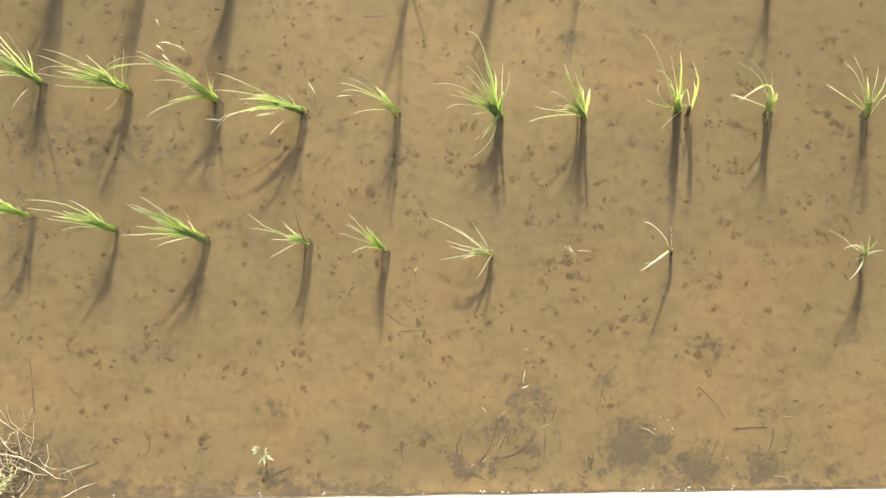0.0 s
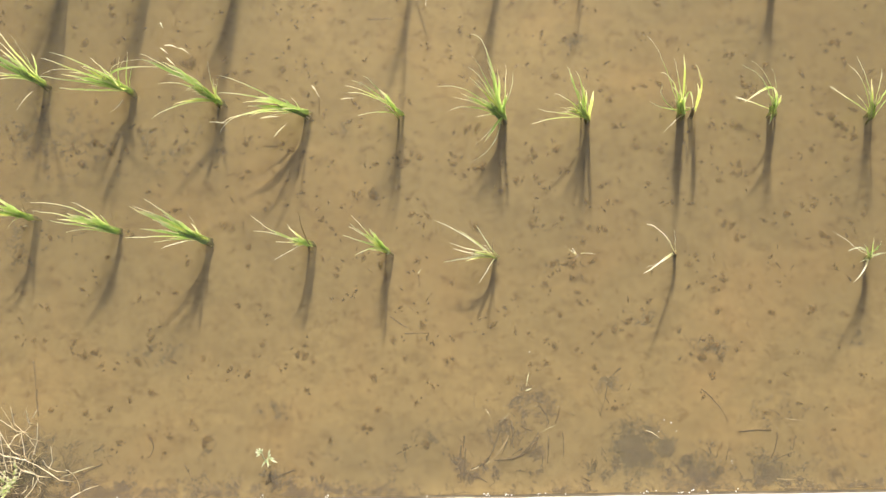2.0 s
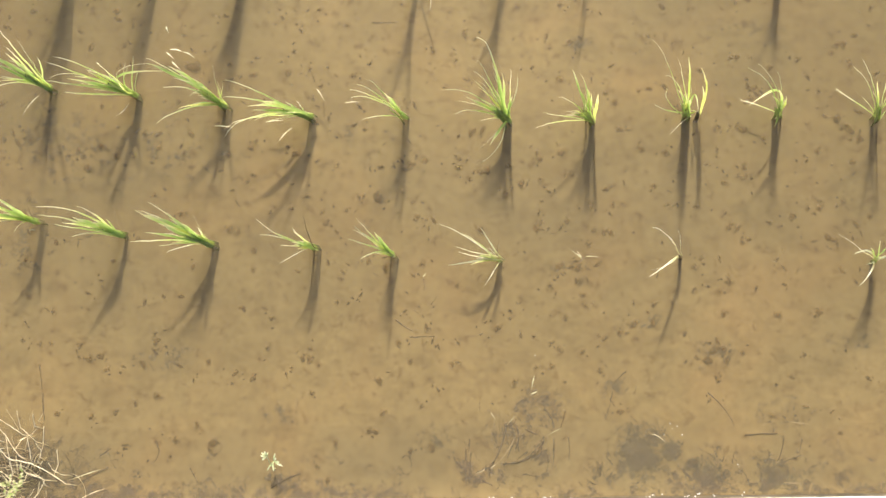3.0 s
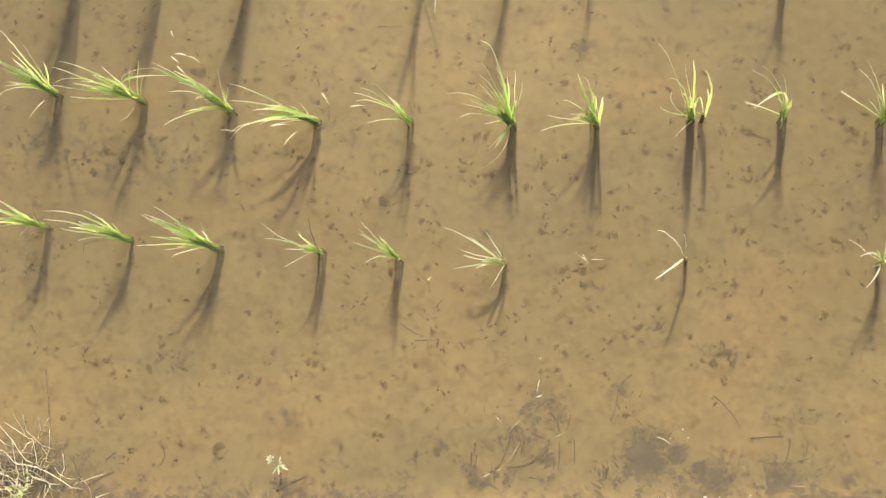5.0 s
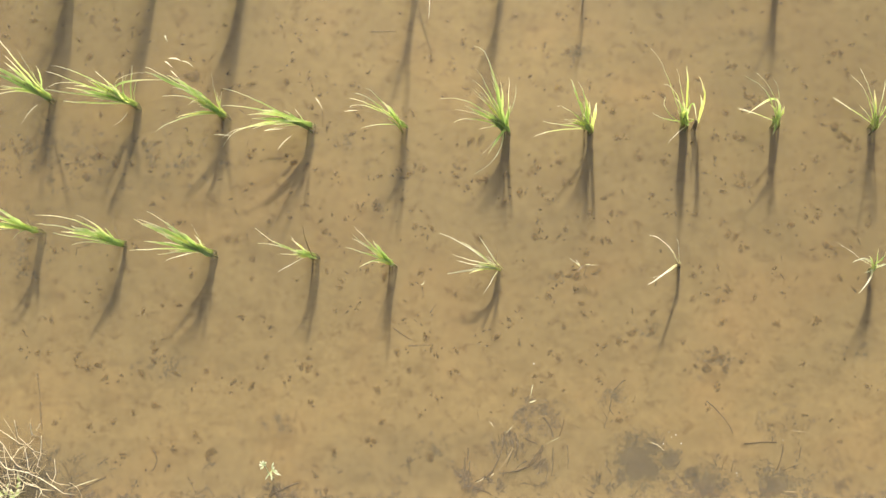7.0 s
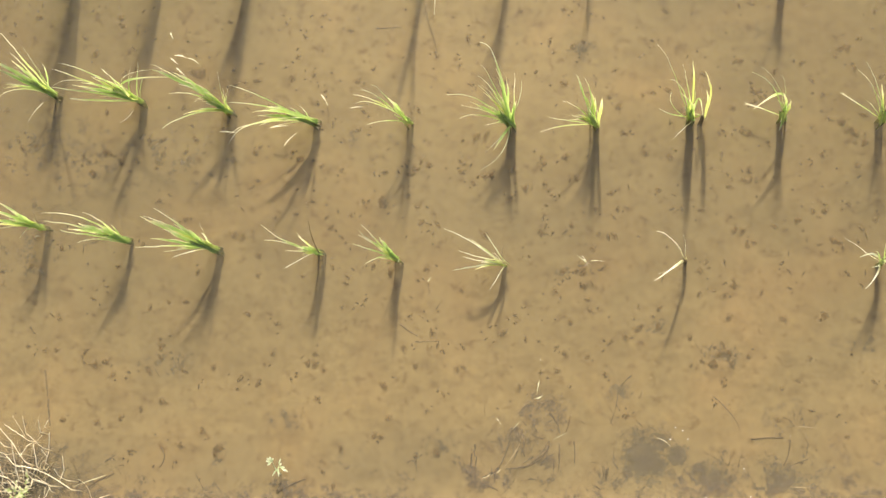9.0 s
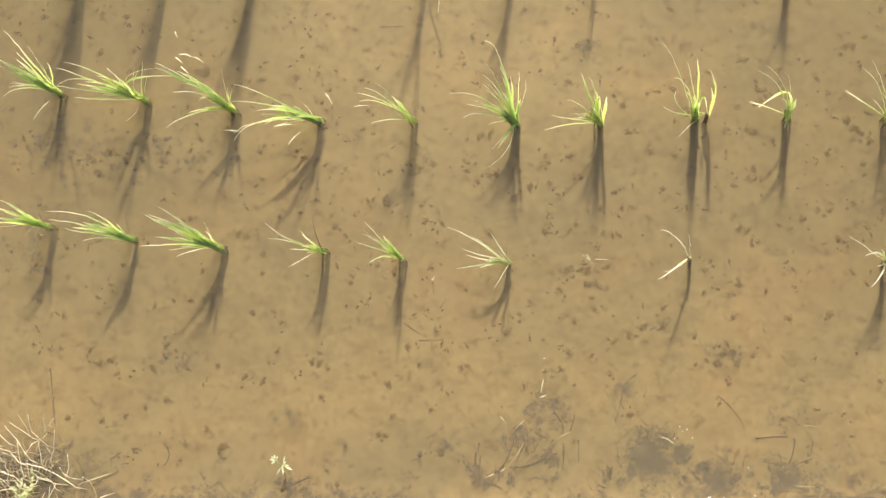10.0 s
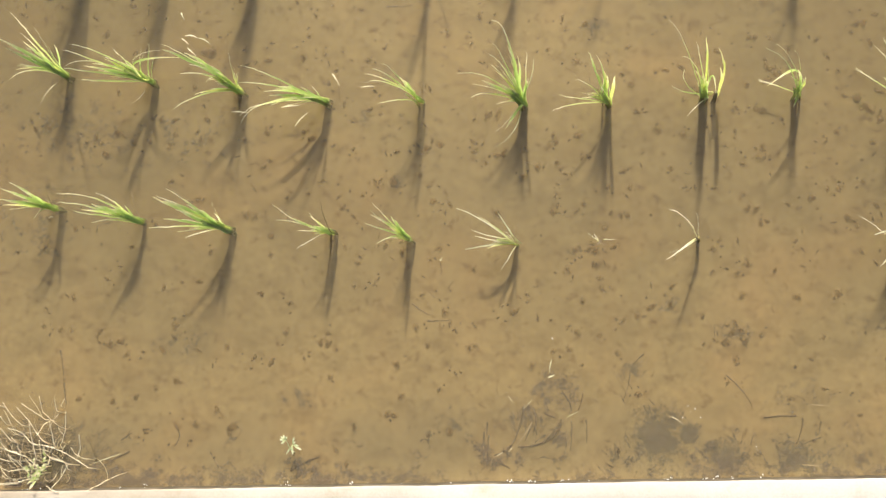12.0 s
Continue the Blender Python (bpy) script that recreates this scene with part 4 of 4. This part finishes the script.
def dry_grass(x, y):
    """A dead tussock at the bank: bent straws and a few fresh leaves."""
    rng = random.Random(8)
    root = tagged(new("dry_grass_tussock"), "tangled pale dead grass tussock beside the concrete bank", "dry grass")
    root.location = (x, y, 0)
    for s in STRAWS:
        a, b, c = (Vector(s[i:i + 3]) / 1000 for i in (0, 3, 6))
        bm = bmesh.new()
        below = c + (c - b).normalized() * 0.012
        root_end = Vector((below.x, below.y, float(mud_height(x + below.x, y + below.y))))
        line = [root_end.lerp(c, i / 2) for i in range(2)] + [c.lerp(b, i / 4) for i in range(4)] + [b.lerp(a, i / 4) for i in range(5)]
        line = [p + Vector((rng.gauss(0, 1), rng.gauss(0, 1), 0)) * 0.0004 for p in line]
        tube_into(bm, line, rng.uniform(0.0007, 0.0011), 0.0005, 5)
        part("straw", bm, STRAW, root)
    for _ in range(150):
        a, l = radians(rng.choice((rng.gauss(118, 28), rng.gauss(62, 25), rng.gauss(145, 25)))), rng.uniform(0.02, 0.085)
        p = Vector((rng.gauss(-0.02, 0.055), rng.gauss(0.025, 0.04), 0))
        if p.y + y < wall_line(x + p.x) + 0.01:
            p.y = wall_line(x + p.x) + 0.012 - y
        p.z = float(mud_height(x + p.x, y + p.y))
        d = Vector((math.cos(a), math.sin(a) * 0.7, 0.25)) * l
        bm = bmesh.new()
        tube_into(bm, along([p, p + d * 0.3 + Vector((rng.gauss(0, 0.012), rng.gauss(0, 0.012), 0.012)), p + d * 0.7 + Vector((rng.gauss(0, 0.012), rng.gauss(0, 0.012), 0.012)), p + d], 8), rng.uniform(0.0004, 0.0009), 0.0003, 4)
        part("straw", bm, rng.choice((STRAW, OLD_STRAW, OLD_STRAW, TWIG)), root)
    for i in range(30):
        a = rng.uniform(0, math.tau)
        l = rng.uniform(0.012, 0.026)
        bm = bmesh.new()
        uv = bm.loops.layers.uv.new("along")
        d = Vector((math.cos(a), math.sin(a), rng.uniform(0.1, 0.6))) * l
        p = Vector((rng.gauss(0.010, 0.012), rng.gauss(0.008, 0.011), rng.uniform(0.012, 0.03)))
        oval_leaf_into(bm, along([p, p + d * 0.5 + Vector((0, 0, 0.006)), p + d], 8), rng.uniform(0.0035, 0.006), uv)
        part("leaf", bm, LEAF["p"], root, "fresh pale green leaf" if i == 0 else "")
    return root


twig(-0.008, 1.6, (0.633, -0.401), (0.667, -0.396), (0.699, -0.398))
twig(-0.008, 1.6, (0.711, -0.403), (0.710, -0.427), (0.695, -0.454))
twig(-0.012, 1.1, (0.746, -0.408), (0.743, -0.425), (0.739, -0.439))
twig(0.001, 1.5, (0.264, -0.350), (0.261, -0.367), (0.254, -0.386))
twig(-0.020, 1.3, (0.560, -0.314), (0.604, -0.351), (0.610, -0.382))
twig(-0.020, 1.2, (0.395, -0.270), (0.373, -0.285), (0.363, -0.311))
twig(-0.020, 1.2, (0.364, -0.311), (0.359, -0.346), (0.347, -0.371))
twig(-0.010, 1.3, (-0.693, -0.432), (-0.702, -0.438), (-0.717, -0.448))
twig(-0.020, 1.6, (-0.698, -0.473), (-0.734, -0.487), (-0.758, -0.506))
twig(-0.018, 1.2, (-0.522, -0.472), (-0.513, -0.486), (-0.502, -0.507))
twig(-0.020, 1.2, (-0.599, -0.417), (-0.581, -0.438), (-0.601, -0.461))
twig(-0.020, 2.0, (-0.850, -0.316), (-0.848, -0.345), (-0.841, -0.373))
twig(-0.020, 2.0, (-0.863, -0.256), (-0.854, -0.287), (-0.852, -0.311))
twig(-0.020, 1.3, (-0.059, -0.199), (-0.035, -0.198), (-0.007, -0.197))
twig(-0.020, 1.3, (-0.091, -0.160), (-0.071, -0.179), (-0.053, -0.186))
twig(-0.010, 1.0, (-0.031, -0.073), (-0.028, -0.085), (-0.029, -0.099))
twig(-0.020, 1.2, (-0.151, 0.511), (-0.120, 0.510), (-0.092, 0.511))
# two dark strokes just below the weed seedling, drawn as twigs
twig(-0.008, 2.6, (-0.348, -0.512), (-0.320, -0.492), (-0.288, -0.482))
twig(-0.008, 2.2, (-0.346, -0.508), (-0.341, -0.496), (-0.338, -0.486))
twig(0.002, 1.0, (-0.251, 0.318), (-0.249, 0.300), (-0.248, 0.278))
twig(-0.020, 1.2, (0.743, -0.441), (0.715, -0.449), (0.686, -0.467))
twig(-0.020, 1.1, (-0.075, -0.450), (-0.058, -0.433), (-0.054, -0.467))
twig(-0.018, 1.6, (0.067, -0.411), (0.066, -0.425), (0.065, -0.438))
twig(-0.014, 2.6, (0.143, -0.378), (0.139, -0.421), (0.116, -0.459))
twig(-0.016, 2.4, (0.117, -0.457), (0.106, -0.471), (0.079, -0.479))
twig(-0.014, 2.2, (0.216, -0.412), (0.199, -0.444), (0.166, -0.459))
twig(-0.018, 1.8, (0.220, -0.404), (0.218, -0.422), (0.213, -0.442))
twig(-0.020, 1.8, (0.241, -0.409), (0.242, -0.438), (0.238, -0.467))
twig(-0.020, 1.4, (0.271, -0.405), (0.275, -0.428), (0.271, -0.453))
twig(-0.018, 2.4, (0.079, -0.490), (0.098, -0.495), (0.114, -0.505))
twig(-0.020, 2.0, (0.060, -0.430), (0.055, -0.465), (0.060, -0.501))
twig(-0.020, 1.8, (0.070, -0.436), (0.065, -0.471), (0.067, -0.488))
twig(-0.020, 1.6, (0.155, -0.423), (0.151, -0.435), (0.144, -0.450))
twig(-0.020, 1.6, (0.187, -0.436), (0.169, -0.447), (0.164, -0.454))
twig(-0.020, 1.8, (0.110, -0.459), (0.105, -0.477), (0.107, -0.484))
fallen_blade(-0.007, 2.6, (0.159, -0.409), (0.144, -0.441), (0.115, -0.466))
fallen_blade(-0.004, 1.5, (0.254, -0.388), (0.239, -0.394), (0.222, -0.404))
twig(-0.012, 2.6, (0.219, -0.413), (0.213, -0.435), (0.187, -0.450))
twig(-0.012, 2.2, (0.189, -0.449), (0.161, -0.461), (0.129, -0.461))
twig(-0.008, 1.5, (0.185, -0.391), (0.197, -0.398), (0.209, -0.401))
twig(-0.020, 2.4, (0.163, -0.380), (0.174, -0.408), (0.162, -0.431))
twig(-0.020, 2.0, (0.221, -0.348), (0.240, -0.362), (0.242, -0.388))
twig(-0.020, 1.5, (0.229, -0.441), (0.230, -0.456), (0.227, -0.470))
fallen_blade(0.002, 1.3, (0.159, -0.364), (0.152, -0.373), (0.141, -0.382))
fallen_blade(0.002, 1.3, (0.111, -0.356), (0.116, -0.362), (0.121, -0.370))
fallen_blade(0.001, 1.3, (0.119, -0.460), (0.114, -0.465), (0.110, -0.468))
fallen_blade(0.001, 1.3, (0.098, -0.470), (0.090, -0.476), (0.079, -0.478))
fallen_blade(0.004, 4.0, (-0.892, 0.339), (-0.908, 0.321), (-0.926, 0.294))
fallen_blade(0.004, 4.0, (-0.346, 0.228), (-0.333, 0.243), (-0.318, 0.258))
fallen_blade(0.005, 4.0, (0.851, 0.324), (0.879, 0.303), (0.913, 0.278))
fallen_blade(0.005, 4.0, (0.651, 0.303), (0.684, 0.293), (0.713, 0.279))
fallen_blade(0.004, 4.0, (-0.611, 0.497), (-0.608, 0.490), (-0.604, 0.481))
fallen_blade(0.004, 5.0, (-0.600, 0.442), (-0.579, 0.441), (-0.572, 0.436))
fallen_blade(0.004, 4.0, (-0.608, 0.436), (-0.600, 0.430), (-0.590, 0.421))
fallen_blade(0.004, 4.0, (-0.594, 0.414), (-0.583, 0.403), (-0.573, 0.394))
fallen_blade(0.003, 4.0, (-0.570, 0.436), (-0.553, 0.432), (-0.543, 0.421))
fallen_blade(0.005, 4.0, (-0.686, 0.319), (-0.689, 0.296), (-0.716, 0.288))
fallen_blade(0.006, 3.0, (-0.266, 0.344), (-0.257, 0.334), (-0.249, 0.316))
fallen_blade(0.003, 4.0, (-0.491, 0.264), (-0.474, 0.262), (-0.451, 0.261))
fallen_blade(0.003, 4.0, (-0.378, 0.271), (-0.363, 0.272), (-0.338, 0.275))
fallen_blade(-0.002, 3.0, (0.202, -0.280), (0.197, -0.296), (0.196, -0.310))
fallen_blade(-0.002, 4.0, (0.193, -0.318), (0.200, -0.317), (0.208, -0.312))
fallen_blade(0.002, 1.8, (0.437, -0.398), (0.452, -0.400), (0.464, -0.415))
fallen_blade(-0.007, 1.8, (0.723, -0.374), (0.740, -0.376), (0.761, -0.378))
fallen_blade(-0.007, 1.8, (0.698, -0.493), (0.717, -0.495), (0.738, -0.494))
fallen_blade(0.003, 3.0, (-0.030, -0.071), (-0.028, -0.076), (-0.024, -0.064))
fallen_blade(0.001, 2.0, (-0.704, -0.474), (-0.739, -0.486), (-0.771, -0.497))
fallen_blade(0.006, 3.0, (-0.097, -0.034), (-0.092, -0.032), (-0.090, -0.026))
fallen_blade(0.003, 3.0, (-0.202, 0.312), (-0.187, 0.313), (-0.170, 0.314))
fallen_blade(0.002, 4.0, (-0.892, 0.032), (-0.885, 0.035), (-0.878, 0.035))
STRAWS = [
    (-64, 149, 43, -57, 125, 26, -38, 101, 12),
    (-31, 139, 47, -14, 111, 29, 11, 69, 14),
    (-29, 146, 34, -11, 131, 21, 13, 113, 10),
    (19, 162, 53, 18, 128, 32, 47, 97, 15),
    (55, 156, 58, 46, 143, 35, 41, 130, 17),
    (66, 155, 37, 55, 148, 22, 45, 140, 11),
    (67, 131, 33, 63, 90, 20, 49, 57, 9),
    (-55, 96, 32, -33, 86, 19, -14, 62, 9),
    (-9, 63, 20, 10, 59, 16, 31, 54, 12),
]
STRAWS += [
    (-1, 112, 53, 0, 62, 32, 2, 30, 15),
    (2, 103, 46, 5, 85, 28, 14, 66, 13),
    (33, 108, 31, 34, 84, 19, 34, 59, 9),
    (-52, 51, 42, -17, 38, 26, 1, 16, 12),
    (-43, 43, 51, -26, 21, 31, -11, -1, 15),
    (-74, 36, 45, -70, 32, 27, -63, 26, 13),
    (102, 82, 39, 100, 52, 24, 86, 30, 11),
    (33, 57, 20, 75, 37, 16, 113, 13, 12),
    (42, 21, 44, 36, 37, 27, 69, 20, 13),
]
STRAWS += [
    (72, 20, 20, 57, -8, 16, 29, -36, 12),
    (-69, -19, 26, -33, -17, 25, -14, -11, 24),
    (29, -22, 26, 41, -30, 25, 55, -37, 24),
    (115, -35, 26, 144, -20, 25, 170, -6, 24),
    (12, 81, 40, 10, 90, 24, 12, 102, 12),
    (-74, 71, 38, -71, 61, 23, -63, 47, 11),
    (-77, 103, 47, -68, 90, 29, -57, 68, 14),
    (-26, 60, 46, -26, 41, 28, -36, 25, 13),
    (-57, 17, 51, -49, 7, 31, -39, 8, 15),
]
STRAWS += [
    (57, 33, 33, 65, 25, 20, 68, 9, 9),
    (30, 63, 49, 27, 44, 30, 35, 31, 14),
    (-82, 126, 52, -75, 120, 32, -70, 103, 15),
    (1, 35, 60, 9, 13, 37, 17, 14, 18),
    (-41, 77, 43, -36, 64, 26, -40, 50, 12),
    (56, 97, 39, 62, 81, 24, 54, 66, 11),
    (88, 56, 43, 91, 41, 26, 104, 31, 12),
]
dry_grass(-0.882, -0.515)


def weed_seedling(x, y):
    """A forked seedling with two whorls of small oval leaves."""
    rng = random.Random(2)
    root = tagged(new("weed_seedling"), "tiny pale green weed seedling with two leaf whorls in water", "weed")
    root.location = (x, y, 0)
    for crown, leaves in (
            ((-0.003, 0.028, 0.040), ((172, 12), (148, 14), (112, 11), (70, 8), (-142, 12))),
            ((0.009, 0.018, 0.034), ((74, 17), (48, 9), (-6, 14), (-22, 24), (-84, 20), (-124, 23), (-98, 9)))):
        bm = bmesh.new()
        uv = bm.loops.layers.uv.new("along")
        tube_into(bm, along([(0, -0.002, -0.034), (0, 0, 0.006), Vector(crown) * 0.6, crown], 8), 0.0012, 0.0007, 5, uv)
        part("stem", bm, LEAF["w"], root)
        for a, l in leaves:
            bm = bmesh.new()
            uv = bm.loops.layers.uv.new("along")
            d = Vector((math.cos(radians(a)), math.sin(radians(a)), rng.uniform(-0.1, 0.5))) * l / 1000
            p = Vector(crown)
            oval_leaf_into(bm, along([p, p + d * 0.4 + Vector((0, 0, 0.004)), p + d], 8), rng.uniform(0.0034, 0.0050), uv)
            part("leaf", bm, LEAF["w"], root)
    return root


weed_seedling(-0.340, -0.471)


def foam(spots, label, size=1.0):
    """Small bubbles riding on the water."""
    rng = random.Random(5)
    bm = bmesh.new()
    for x, y, n in spots:
        for _ in range(n):
            m = Matrix.Translation((x + rng.gauss(0, 0.004), max(y + rng.gauss(0, 0.0025), wall_line(x) + 0.0012), 0.0006))
            bmesh.ops.create_icosphere(bm, subdivisions=2, radius=size * rng.uniform(0.0006, 0.0014), matrix=m)
    return tagged(part("foam", bm, FOAM), label, "foam", kind="stuff")


# foam clumps, plus white beads standing in for sun glints at the waterline
foam([(x, wall_line(x) + 0.002, n) for x, n in ((-0.91, 2), (-0.88, 1), (-0.70, 2), (-0.65, 3), (-0.37, 3), (-0.35, 4), (-0.22, 2), (-0.21, 2), (-0.19, 1), (-0.11, 1), (-0.01, 1), (0.11, 5), (0.15, 2), (0.16, 2), (0.22, 4), (0.27, 1), (0.43, 4), (0.45, 2), (0.50, 2), (0.51, 3), (0.53, 2), (0.56, 2), (0.62, 2))], "white bubbles and sun glints along the concrete bank edge", 1.1)
foam([(*p, n) for p, n in (((0.468, -0.397), 1), ((0.493, -0.398), 1), ((0.485, -0.383), 2), ((0.478, -0.377), 1), ((0.609, -0.463), 2), ((0.699, -0.397), 1), ((0.262, -0.350), 1), ((0.252, -0.384), 1), ((0.206, -0.349), 1), ((-0.785, 0.399), 1), ((0.201, -0.244), 1))], "tiny white bubbles scattered on still water", 0.75)
